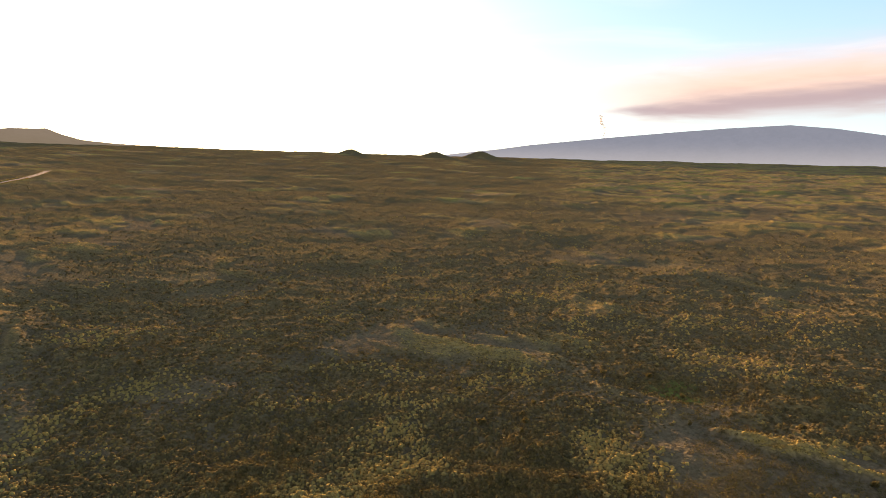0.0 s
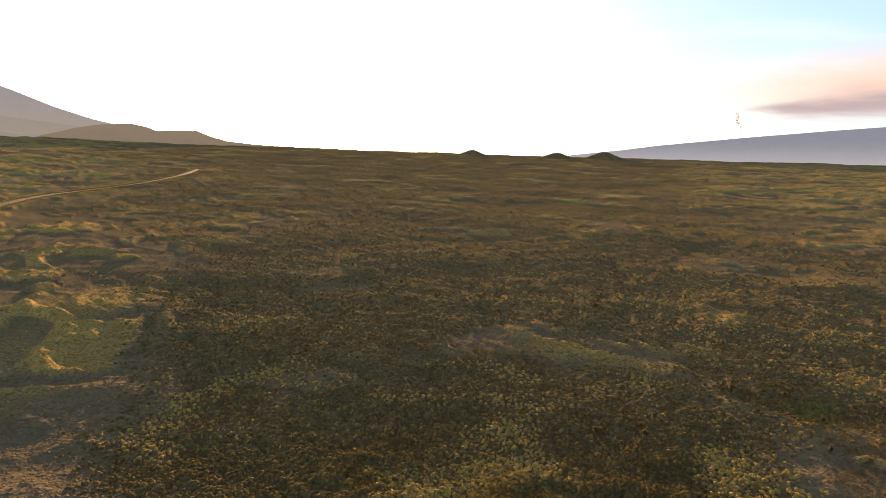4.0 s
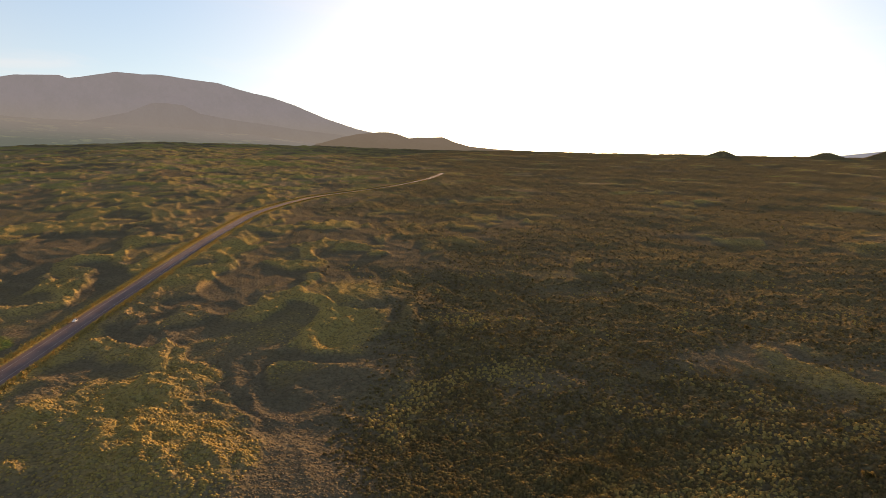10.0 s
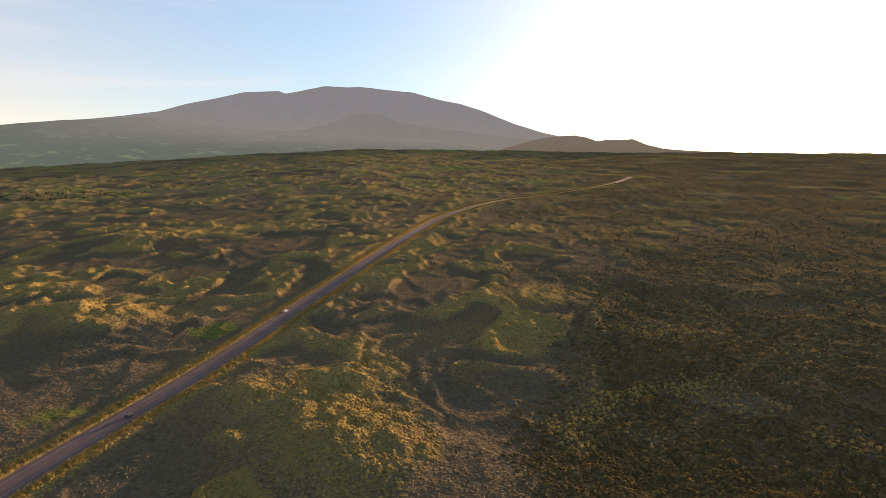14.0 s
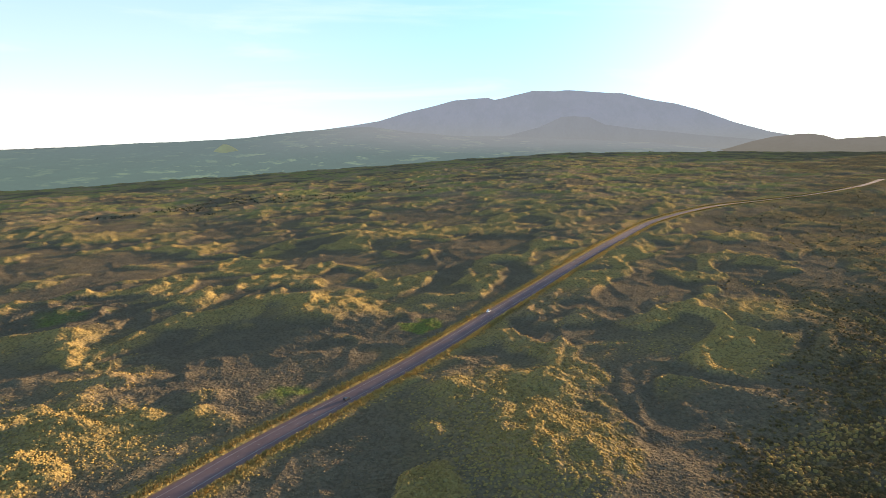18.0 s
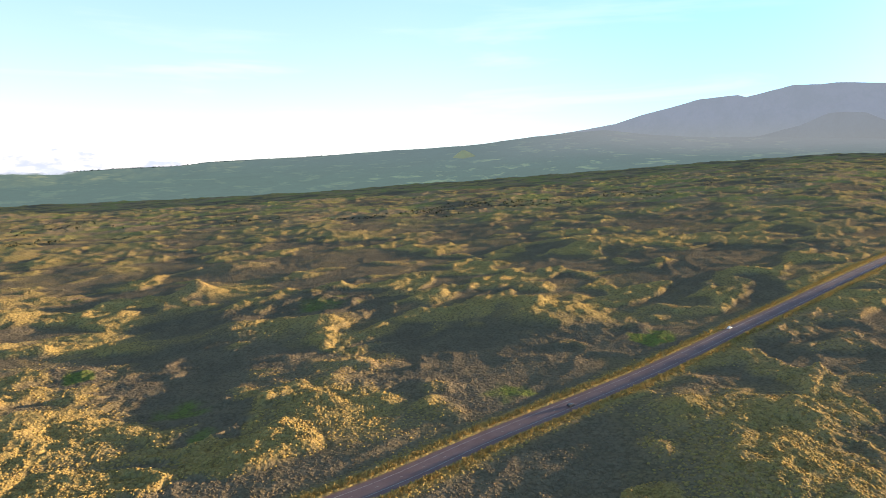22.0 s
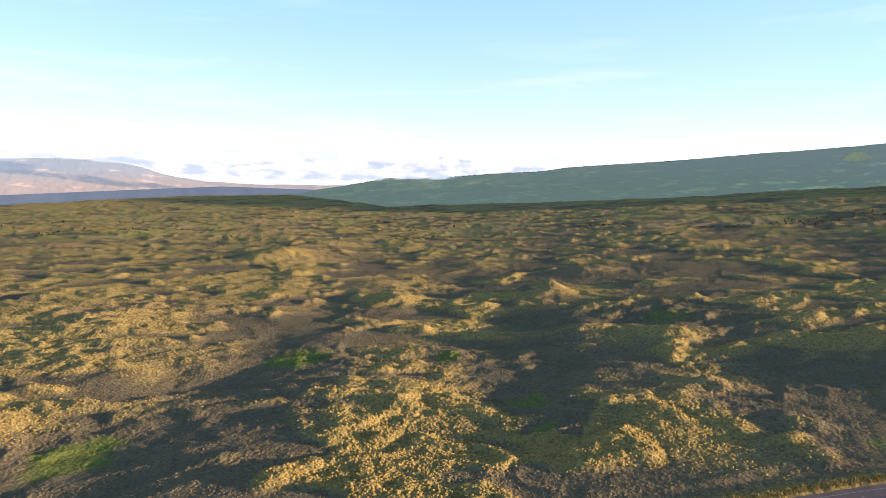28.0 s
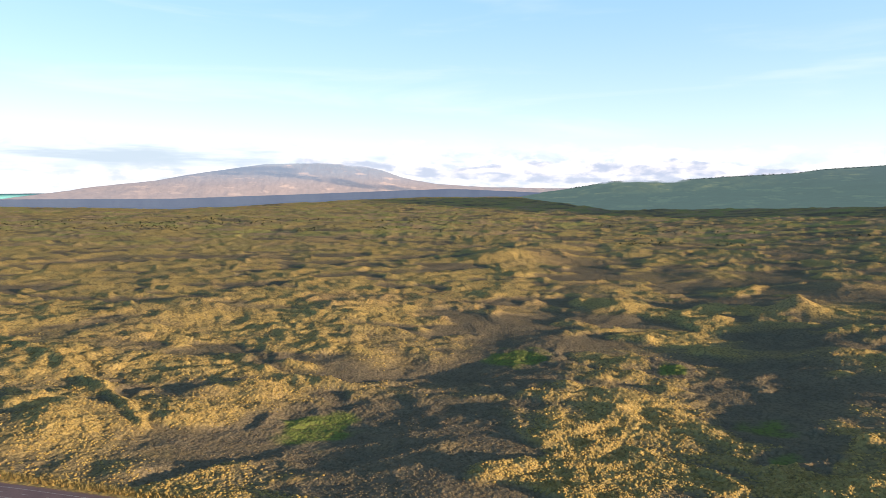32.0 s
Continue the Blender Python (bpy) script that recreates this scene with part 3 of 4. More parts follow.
massif("backdrop_grass_cone", "small sunlit yellow-green grassy cone on the foothill",
       [(80.8, 0.9), (81.3, 1.3), (81.8, 1.55), (82.4, 1.9), (82.8, 2.05), (83.1, 2.05), (83.5, 1.75), (84.0, 1.3), (84.5, 0.9)],
       [(80.8, 0.6), (84.5, 0.5)], 3960, 4060, M_PASTURE, 3, 151, None, 0.06, 30)

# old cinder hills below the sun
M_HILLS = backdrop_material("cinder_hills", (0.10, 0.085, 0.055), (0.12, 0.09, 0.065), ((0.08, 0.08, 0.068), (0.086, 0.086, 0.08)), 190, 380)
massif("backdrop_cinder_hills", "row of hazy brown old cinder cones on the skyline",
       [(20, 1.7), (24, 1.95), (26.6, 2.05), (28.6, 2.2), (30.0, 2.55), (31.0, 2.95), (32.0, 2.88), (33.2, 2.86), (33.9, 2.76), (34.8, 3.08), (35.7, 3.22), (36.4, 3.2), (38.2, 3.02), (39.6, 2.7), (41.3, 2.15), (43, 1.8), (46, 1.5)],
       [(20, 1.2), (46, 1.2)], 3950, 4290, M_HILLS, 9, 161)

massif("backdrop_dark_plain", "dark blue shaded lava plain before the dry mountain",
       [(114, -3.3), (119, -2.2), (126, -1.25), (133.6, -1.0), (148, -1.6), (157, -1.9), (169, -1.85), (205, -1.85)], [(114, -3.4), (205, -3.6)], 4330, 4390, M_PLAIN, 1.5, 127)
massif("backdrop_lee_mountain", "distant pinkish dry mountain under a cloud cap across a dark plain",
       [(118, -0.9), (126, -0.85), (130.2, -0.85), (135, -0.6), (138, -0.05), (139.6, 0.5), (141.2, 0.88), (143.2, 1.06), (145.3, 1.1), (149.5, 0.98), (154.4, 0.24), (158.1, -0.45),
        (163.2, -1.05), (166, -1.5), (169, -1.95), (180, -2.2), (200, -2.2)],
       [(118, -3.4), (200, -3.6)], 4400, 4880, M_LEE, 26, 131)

tagged_water = massif("water", "pale turquoise sea beyond the dry coast", [(160, -1.43), (215, -1.43)], [(160, -2.9), (215, -2.9)], 4890, 4960,
                      plain("sea", (0.16, 0.42, 0.47), 0.25, 0.1, 0.004), 0.0, 141, None, 0.5, 6)
tagged_water["category"] = "sea"


# ---- helpers for things ----
def empty(name, label, category, group="", at=(0, 0, 0), turn=0.0):
    ob = new(name)
    ob.matrix_world = pose(*at, 0, 0, turn)
    return tagged(ob, label, category, group)


def part(name, bm, mat, parent, label=""):
    """Links a bmesh as one mesh object under a thing or a part."""
    me = bpy.data.meshes.new(name)
    bm.to_mesh(me)
    bm.free()
    me.materials.append(mat)
    ob = new(name, me)
    ob.parent = parent
    return tagged(ob, label)


def triangles(name, verts, mat, seeds=None):
    """A mesh of loose triangles, three rows of verts each."""
    n = len(verts) // 3
    me = bpy.data.meshes.new(name)
    me.vertices.add(len(verts))
    me.vertices.foreach_set("co", verts.astype(np.float32).ravel())
    me.loops.add(n * 3)
    me.loops.foreach_set("vertex_index", np.arange(n * 3, dtype=np.int32))
    me.polygons.add(n)
    me.polygons.foreach_set("loop_start", np.arange(0, n * 3, 3, dtype=np.int32))
    me.polygons.foreach_set("loop_total", np.full(n, 3, dtype=np.int32))
    me.update(calc_edges=True)
    me.materials.append(mat)
    return me


# ---- road ----
def road_level(x, y):
    return broad(x, y) + gradient_noise(x / 420, y / 420, 3) * 4 + 0.6


TANGENT = np.gradient(LINE, axis=0)
TANGENT = TANGENT / np.linalg.norm(TANGENT, axis=1)[:, None]
NORMAL = np.stack([-TANGENT[:, 1], TANGENT[:, 0]], 1)
RUN = np.concatenate([[0], np.cumsum(np.linalg.norm(np.diff(LINE, axis=0), axis=1))])
ROAD_Z = road_level(LINE[:, 0], LINE[:, 1])


def road_point(s, off):
    """Place and heading on the road, s metres along it and off metres to its side."""
    x, y, z = np.interp(s, RUN, LINE[:, 0]), np.interp(s, RUN, LINE[:, 1]), np.interp(s, RUN, ROAD_Z)
    tx, ty = np.interp(s, RUN, TANGENT[:, 0]), np.interp(s, RUN, TANGENT[:, 1])
    return x - ty * off, y + tx * off, z, math.degrees(math.atan2(ty, tx))


def ribbon(bm, a, b, z0, z1, first=0, last=None):
    """A slab along the road between the offsets a and b, from z0 to z1 over the road's level."""
    sl = slice(first, last)
    rows = []
    for p, n, z in zip(LINE[sl], NORMAL[sl], ROAD_Z[sl]):
        rows.append([bm.verts.new((p[0] + n[0] * o, p[1] + n[1] * o, z + h)) for o, h in ((a, z0), (a, z1), (b, z1), (b, z0))])
    for u, v in zip(rows[:-1], rows[1:]):
        for k in range(3):
            bm.faces.new((u[k], u[k + 1], v[k + 1], v[k]))


def asphalt_material():
    m, n = material("asphalt")
    p = n.add("ShaderNodeNewGeometry").outputs["Position"]
    a, b, c = n.noise(p, 0.08, 4.0), n.noise(p, 1.2, 5.0, 0.6), n.noise(p, 9.0, 3.0)
    col = n.mix(n.span(a, 0.35, 0.65), rgb(0.195, 0.122, 0.12), rgb(0.23, 0.148, 0.142))
    col = n.mix(n.math("MULTIPLY", n.span(b, 0.5, 0.75), 0.5), col, rgb(0.09, 0.074, 0.08))
    finish(n, col, 0.8, bumped(n, n.math("ADD", b, c), 0.3, 0.02), 0.35)
    return m


M_ASPHALT = asphalt_material()
M_GRAVEL = plain("cinder_gravel", (0.26, 0.165, 0.11), 0.95, 0.4, 1.5)
M_LINE = plain("road_paint", (0.50, 0.48, 0.45), 0.6, 0.12, 3.0)

bm = bmesh.new()
ribbon(bm, 6.1, -6.1, -0.3, 0.06)
me = bpy.data.meshes.new("road")
bm.to_mesh(me)
bm.free()
me.materials.append(M_ASPHALT)
road = tagged(new("road", me), "long straight two-lane asphalt highway with painted lines", "road", kind="structure")
for side in (1, -1):
    bm = bmesh.new()
    ribbon(bm, 7.6 * side, 6.1 * side, -0.4, 0.03)
    if side < 0:
        bmesh.ops.reverse_faces(bm, faces=bm.faces)
    part("shoulder", bm, M_GRAVEL, road, "reddish cinder gravel shoulder")
    bm = bmesh.new()
    ribbon(bm, 3.78 * side, 3.6 * side, 0.05, 0.066)
    part("edge_line", bm, M_LINE, road, "solid white edge line")
dash_mesh = None
far_dashes = bmesh.new()
count = 0
for s in np.arange(120, RUN[-1] - 300, 12.2):
    x, y, z, turn = road_point(s, 0.0)
    target = bmesh.new() if dash_mesh is None else far_dashes
    if dash_mesh is None or count >= 200:
        m = pose(0, 0, 0) if dash_mesh is None else pose(x, y, z + 0.063, 0, 0, turn)
        bmesh.ops.create_cube(target, size=1.0, matrix=m @ Matrix.Diagonal((3.05, 0.16, 0.012, 1)))
    if dash_mesh is None:
        dash_mesh = bpy.data.meshes.new("lane_dash")
        target.to_mesh(dash_mesh)
        target.free()
        dash_mesh.materials.append(M_LINE)
    if count < 200:
        ob = new("lane_dash", dash_mesh)
        ob.matrix_world = pose(x, y, z + 0.063, 0, 0, turn)
        ob.parent = road
    count += 1
far = part("far_lane_dashes", far_dashes, M_LINE, road)
far["kind"] = "stuff"


# ---- vehicles ----
def prism(bm, outline, y0, y1, inset=0.0):
    """A body drawn in side view (x, z), from y0 to y1, narrower at the top by inset."""
    top, low = max(p[1] for p in outline), min(p[1] for p in outline)
    rings = []
    for y, s in ((y0, 1), (y1, -1)):
        rings.append([bm.verts.new((px, y + s * inset * (pz - low) / (top - low), pz)) for px, pz in outline])
    a, b = rings
    for i in range(len(a)):
        j = (i + 1) % len(a)
        bm.faces.new((a[i], a[j], b[j], b[i]))
    bm.faces.new(a[::-1])
    bm.faces.new(b)
    bmesh.ops.recalc_face_normals(bm, faces=bm.faces)


M_GLASS = plain("car_glass", (0.02, 0.025, 0.03), 0.08, 0.1, 1.0, 0.0, 0.6)
M_TYRE = plain("tyre_rubber", (0.02, 0.02, 0.02), 0.85)
M_RIM = plain("wheel_alloy", (0.5, 0.5, 0.52), 0.35, 0.1, 4.0, 0.9)
M_LAMP = plain("lamp_lens", (0.75, 0.74, 0.7), 0.15)
M_TAIL = plain("tail_lens", (0.35, 0.02, 0.02), 0.2)


def vehicle(name, label, paint, at, turn, tall=1.75, long=4.7, bed=False):
    car = empty(name, label, "car", "", at, turn)
    h = long / 2
    bm = bmesh.new()
    prism(bm, [(-h, 0.38), (-h + 0.05, 0.98), (-h + 0.3, 1.04), (h - 1.35, 1.04), (h - 0.25, 0.88), (h, 0.7), (h - 0.03, 0.36)], -0.92, 0.92, 0.07)
    bmesh.ops.bevel(bm, geom=bm.edges[:], offset=0.05, segments=2, affect="EDGES")
    body = part("body", bm, paint, car)
    bm = bmesh.new()
    back = -h + 1.7 if bed else -h + 0.12
    prism(bm, [(back, 1.03), (back + 0.25, tall - 0.02), (h - 2.05, tall), (h - 1.3, 1.03)], -0.85, 0.85, 0.16)
    bmesh.ops.bevel(bm, geom=bm.edges[:], offset=0.04, segments=2, affect="EDGES")
    cabin = part("cabin", bm, paint, car)
    bm = bmesh.new()
    prism(bm, [(back + 0.2, 1.1), (back + 0.36, tall - 0.14), (h - 2.12, tall - 0.12), (h - 1.55, 1.1)], -0.875, 0.875, 0.15)
    part("side_window", bm, M_GLASS, cabin, "dark tinted glass")
    bm = bmesh.new()
    prism(bm, [(h - 1.98, tall - 0.1), (h - 1.93, tall - 0.1), (h - 1.33, 1.1), (h - 1.38, 1.1)], -0.74, 0.74, 0.1)
    part("windscreen", bm, M_GLASS, cabin, "dark sloping windscreen")
    for x in (-h + 0.85, h - 0.9):
        for y in (-0.84, 0.84):
            bm = bmesh.new()
            bmesh.ops.create_cone(bm, cap_ends=True, segments=20, radius1=0.36, radius2=0.36, depth=0.24, matrix=pose(x, y, 0.36, 90))
            bmesh.ops.bevel(bm, geom=bm.edges[:], offset=0.03, segments=1, affect="EDGES")
            wheel = part("wheel", bm, M_TYRE, car)
            bm = bmesh.new()
            bmesh.ops.create_cone(bm, cap_ends=True, segments=16, radius1=0.22, radius2=0.19, depth=0.27, matrix=pose(x, y, 0.36, 90))
            part("rim", bm, M_RIM, wheel, "silver alloy rim")
    for y in (-0.68, 0.68):
        bm = bmesh.new()
        bmesh.ops.create_cube(bm, size=1, matrix=pose(h - 0.08, y, 0.76) @ Matrix.Diagonal((0.16, 0.36, 0.14, 1)))
        bmesh.ops.bevel(bm, geom=bm.edges[:], offset=0.03, segments=1, affect="EDGES")
        part("headlight", bm, M_LAMP, car, "clear headlight")
        bm = bmesh.new()
        bmesh.ops.create_cube(bm, size=1, matrix=pose(-h + 0.03, y, 0.88) @ Matrix.Diagonal((0.1, 0.3, 0.18, 1)))
        part("tail_light", bm, M_TAIL, car, "red tail light")
    return car


def run_at(x, y):
    return float(RUN[np.argmin(np.hypot(LINE[:, 0] - x, LINE[:, 1] - y))])


x, y, z, turn = road_point(run_at(-434, 241), 4.9)
vehicle("parked_pickup", "white pickup truck parked on the paved road shoulder", plain("white_paint", (0.8, 0.8, 0.8), 0.25, 0.03), (x, y, z + 0.06), turn, 1.85, 5.3, True)
x, y, z, turn = road_point(run_at(-319, 97), -1.8)
vehicle("sedan_car", "dark grey car standing in a lane of the highway", plain("grey_paint", (0.06, 0.065, 0.075), 0.25, 0.05), (x, y, z + 0.06), turn, 1.5, 4.6)


# ---- grass and brush ----
def leaf_material(name, tones, through_light=0.35):
    m, n = material(name)
    r = n.add("ShaderNodeNewGeometry").outputs["Random Per Island"]
    p = n.add("ShaderNodeNewGeometry").outputs["Position"]
    patch = n.noise(p, 0.03, 3.0)
    f = n.span(n.math("ADD", n.math("MULTIPLY", r, 0.6), n.math("MULTIPLY", patch, 0.6)), 0.25, 0.85)
    col = n.mix(f, rgb(*tones[0]), rgb(*tones[1]))
    col = n.mix(n.span(r, 0.75, 0.95), col, rgb(*tones[2]))
    d = n.add("ShaderNodeBsdfDiffuse", {"Color": col})
    t = n.add("ShaderNodeBsdfTranslucent", {"Color": col})
    mx = n.add("ShaderNodeMixShader", {0: through_light, 1: d.outputs[0], 2: t.outputs[0]})
    n.add("ShaderNodeOutputMaterial", {"Surface": mx.outputs[0]})
    return m


M_TUFT = leaf_material("dry_tussock", ((0.43, 0.308, 0.114), (0.53, 0.382, 0.135), (0.36, 0.25, 0.104)), 0.25)
M_OLIVE = leaf_material("olive_tussock", ((0.19, 0.154, 0.102), (0.252, 0.20, 0.122), (0.235, 0.172, 0.108)), 0.2)
M_HEATH = leaf_material("brown_heath", ((0.18, 0.135, 0.068), (0.27, 0.20, 0.092), (0.37, 0.27, 0.105)), 0.4)
M_BRUSH = leaf_material("brush_leaves", ((0.12, 0.10, 0.05), (0.20, 0.155, 0.06), (0.25, 0.17, 0.07)), 0.4)
rng = np.random.default_rng(7)


def tufts(x, y, size, blades, lean):
    """Loose fans of grass blades at x, y."""
    z, _ = land(x, y)
    n = len(x)
    a = rng.uniform(0, 2 * np.pi, (n, blades))
    s = size[:, None] * rng.uniform(0.6, 1.15, (n, blades))
    foot = np.stack([x[:, None] + 0.25 * s * np.cos(a), y[:, None] + 0.25 * s * np.sin(a), np.broadcast_to(z[:, None], s.shape) - 0.1], -1)
    side = np.stack([-np.sin(a) * s * 0.42, np.cos(a) * s * 0.42, np.zeros_like(a)], -1)
    tip = foot + np.stack([np.cos(a) * s * lean, np.sin(a) * s * lean, s], -1)
    return np.stack([foot - side, foot + side, tip], 2).reshape(-1, 3)


def strewn(n, h0, h1, r0, r1):
    h = np.radians(rng.uniform(h0, h1, n))
    r = 1 / np.sqrt(rng.uniform(1 / r1 ** 2, 1 / r0 ** 2, n))
    return -r * np.sin(h), r * np.cos(h)


def mounds(name, x, y, size, tall, mat):
    """Rounded, ragged grass tussocks, each a low dome with its skirt in the ground."""
    z, _ = land(x, y)
    n, k = len(x), 5
    a = np.arange(k) * 2 * np.pi / k + rng.uniform(0, 6.28, (n, 1)) + rng.normal(0, 0.15, (n, k))
    co = np.empty((n, 2 * k + 1, 3))
    for row, (wide, up) in enumerate(((0.52, -0.25), (0.40, 0.62))):
        r = size[:, None] * wide * rng.uniform(0.72, 1.28, (n, k))
        co[:, row * k:row * k + k, 0] = x[:, None] + r * np.cos(a + 0.4 * row)
        co[:, row * k:row * k + k, 1] = y[:, None] + r * np.sin(a + 0.4 * row)
        co[:, row * k:row * k + k, 2] = z[:, None] + (tall * size)[:, None] * up * rng.uniform(0.7, 1.3, (n, k))
    co[:, 2 * k, 0], co[:, 2 * k, 1] = x + rng.normal(0, 0.1, n) * size, y + rng.normal(0, 0.1, n) * size
    co[:, 2 * k, 2] = z + tall * size * rng.uniform(0.85, 1.15, n)
    tri = []
    for i in range(k):
        j = (i + 1) % k
        tri += [(i, j, k + j), (i, k + j, k + i), (k + i, k + j, 2 * k)]
    index = (np.array(tri)[None] + (np.arange(n) * (2 * k + 1))[:, None, None]).reshape(-1)
    me = bpy.data.meshes.new(name)
    me.vertices.add(n * (2 * k + 1))
    me.vertices.foreach_set("co", co.astype(np.float32).ravel())
    me.loops.add(len(index))
    me.loops.foreach_set("vertex_index", index.astype(np.int32))
    me.polygons.add(len(index) // 3)
    me.polygons.foreach_set("loop_start", np.arange(0, len(index), 3, dtype=np.int32))
    me.polygons.foreach_set("loop_total", np.full(len(index) // 3, 3, dtype=np.int32))
    me.update(calc_edges=True)
    me.polygons.foreach_set("use_smooth", np.ones(len(index) // 3, dtype=bool))
    me.materials.append(mat)
    return new(name, me)


x, y = strewn(135000, -40, 175, 225, 900)
_, lush_shade = land(x, y, False)
heath = brushy(x, y)
chance = rng.uniform(0, 1, len(x))
clear = (road_gap(x, y) > 9) & (lush_shade < 0.75)
# golden tussocks on lit rises, darker olive ones where shade is painted
golden = clear & (lush_shade + 0.35 * (chance - 0.5) < 0.12) & (heath < rng.uniform(0.1, 0.95, len(x)))
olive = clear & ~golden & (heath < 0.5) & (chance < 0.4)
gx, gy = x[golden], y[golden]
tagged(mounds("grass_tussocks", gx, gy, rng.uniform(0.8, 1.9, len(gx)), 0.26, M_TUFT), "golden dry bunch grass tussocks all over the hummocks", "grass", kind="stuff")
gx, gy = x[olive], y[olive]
tagged(mounds("olive_grass", gx, gy, rng.uniform(0.7, 1.5, len(gx)), 0.18, M_OLIVE), "olive-green bunch grass in the hollows between hummocks, darkened to imitate shade", "grass", kind="stuff")

x, y = strewn(70000, -40, 58, 225, 1700)
pick = brushy(x, y) > rng.uniform(0.05, 0.95, len(x))
gx, gy = x[pick], y[pick]
wide = rng.uniform(0.7, 2.0, len(gx)) * (1 + np.hypot(gx, gy) / 1500)
drift = gradient_noise(gx / 75, gy / 75, 79) + 0.5 * gradient_noise(gx / 28, gy / 28, 80) + 0.25 * smooth(5, -20, np.degrees(np.arctan2(-gx, gy))) > rng.uniform(0.15, 0.7, len(gx))
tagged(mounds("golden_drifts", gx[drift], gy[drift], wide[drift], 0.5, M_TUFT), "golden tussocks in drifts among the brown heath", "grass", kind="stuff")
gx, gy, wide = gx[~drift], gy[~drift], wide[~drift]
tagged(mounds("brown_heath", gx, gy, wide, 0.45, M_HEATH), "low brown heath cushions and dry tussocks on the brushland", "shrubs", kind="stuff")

s = rng.uniform(150, 2300, 26000)
side = rng.choice([-1, 1], len(s))
off = side * (8.6 + np.abs(rng.normal(0, 2.2, len(s))))
x = np.interp(s, RUN, LINE[:, 0]) - np.interp(s, RUN, TANGENT[:, 1]) * off
y = np.interp(s, RUN, LINE[:, 1]) + np.interp(s, RUN, TANGENT[:, 0]) * off
verge = triangles("verge_grass", tufts(x, y, rng.uniform(0.7, 1.5, len(x)), 5, 0.4), M_TUFT)
tagged(new("verge_grass", verge), "tall dry golden grass lining both road verges", "grass", kind="stuff")


def clump(rng_, n, size, flat=0.75):
    """Leafy crown: many small leaf triangles on the skin of lobes."""
    lobes = rng_.normal(0, 0.33, (7, 3)) * size
    lobes[:, 2] = np.abs(lobes[:, 2]) * flat
    k = rng_.integers(0, 7, n)
    d = rng_.normal(0, 1, (n, 3))
    d /= np.linalg.norm(d, axis=1)[:, None]
    c = lobes[k] + d * size * rng_.uniform(0.25, 0.46, (n, 1))
    u = rng_.normal(0, 1, (n, 3)) * size * 0.13
    v = rng_.normal(0, 1, (n, 3)) * size * 0.13
    return np.stack([c - u, c + u, c + v], 1).reshape(-1, 3)


x, y = strewn(60000, -40, 30, 225, 1300)
pick = gradient_noise(x / 90, y / 90, 77) + 0.5 * gradient_noise(x / 30, y / 30, 78)
keep = pick > 0.02
x, y = x[keep][:9000], y[keep][:9000]
z, _ = land(x, y)
base = clump(np.random.default_rng(3), 14, 1.0)
turn = rng.uniform(0, 2 * np.pi, len(x))
size = rng.uniform(0.8, 2.4, len(x)) * (0.7 + 0.5 * smooth(0.0, 0.4, pick[keep][:9000]))
bx = (base[None, :, 0] * np.cos(turn)[:, None] - base[None, :, 1] * np.sin(turn)[:, None]) * size[:, None] + x[:, None]
by = (base[None, :, 0] * np.sin(turn)[:, None] + base[None, :, 1] * np.cos(turn)[:, None]) * size[:, None] + y[:, None]
bz = (base[None, :, 2] + 0.3) * size[:, None] + z[:, None]
brush = triangles("low_brush", np.stack([bx, by, bz], -1).reshape(-1, 3), M_BRUSH)
tagged(new("low_brush", brush), "low olive-brown native brush scattered over the range", "shrubs", kind="stuff")

# single taller shrubs
M_BARK = plain("shrub_bark", (0.13, 0.10, 0.075), 0.9, 0.3, 6.0)


def shrub(seed, size):
    r = np.random.default_rng(seed)
    thing = empty("shrub", "rounded olive shrub with bare twisted stems in dry grass", "shrub", "shrubs on the range")
    bm = bmesh.new()
    for k in range(4):
        a = r.uniform(0, 6.28)
        tilt = pose(0, 0, 0, math.degrees(0.35 * math.cos(a)), math.degrees(0.35 * math.sin(a)), 0)
        bmesh.ops.create_cone(bm, cap_ends=True, segments=6, radius1=0.07 * size, radius2=0.03 * size, depth=0.8 * size,
                              matrix=tilt @ pose(0, 0, 0.35 * size))
    part("stem", bm, M_BARK, thing)
    crown = triangles("crown", clump(r, 420, size) + np.array([0, 0, 0.75 * size]), M_BRUSH)
    ob = new("crown", crown)
    ob.parent = thing
    return thing


kinds = [shrub(k, s) for k, s in ((1, 1.7), (2, 2.1), (3, 1.5))]
spots = strewn(26, -38, 28, 290, 900)
for i, (x, y) in enumerate(zip(*spots)):
    m = pose(x, y, height(x, y) - 0.1, 0, 0, rng.uniform(0, 360))
    if i < 3:
        kinds[i].matrix_world = m
    else:
        copy_thing(kinds[i % 3], m)


# ---- far woods ----
M_WOODS = leaf_material("far_woods", ((0.02, 0.03, 0.02), (0.03, 0.042, 0.028), (0.04, 0.046, 0.03)), 0.1)


def woods(name, label, x, y, z, size):
    r = np.random.default_rng(11)
    b = clump(r, 26, 1.0, 1.3)
    t = r.uniform(0, 6.28, len(x))
    px = (b[None, :, 0] * np.cos(t)[:, None] - b[None, :, 1] * np.sin(t)[:, None]) * size[:, None] + x[:, None]
    py = (b[None, :, 0] * np.sin(t)[:, None] + b[None, :, 1] * np.cos(t)[:, None]) * size[:, None] + y[:, None]
    pz = (b[None, :, 2] * 0.85 + 0.3) * size[:, None] + z[:, None]
    return tagged(new(name, triangles(name, np.stack([px, py, pz], -1).reshape(-1, 3), M_WOODS)), label, "trees", kind="stuff")


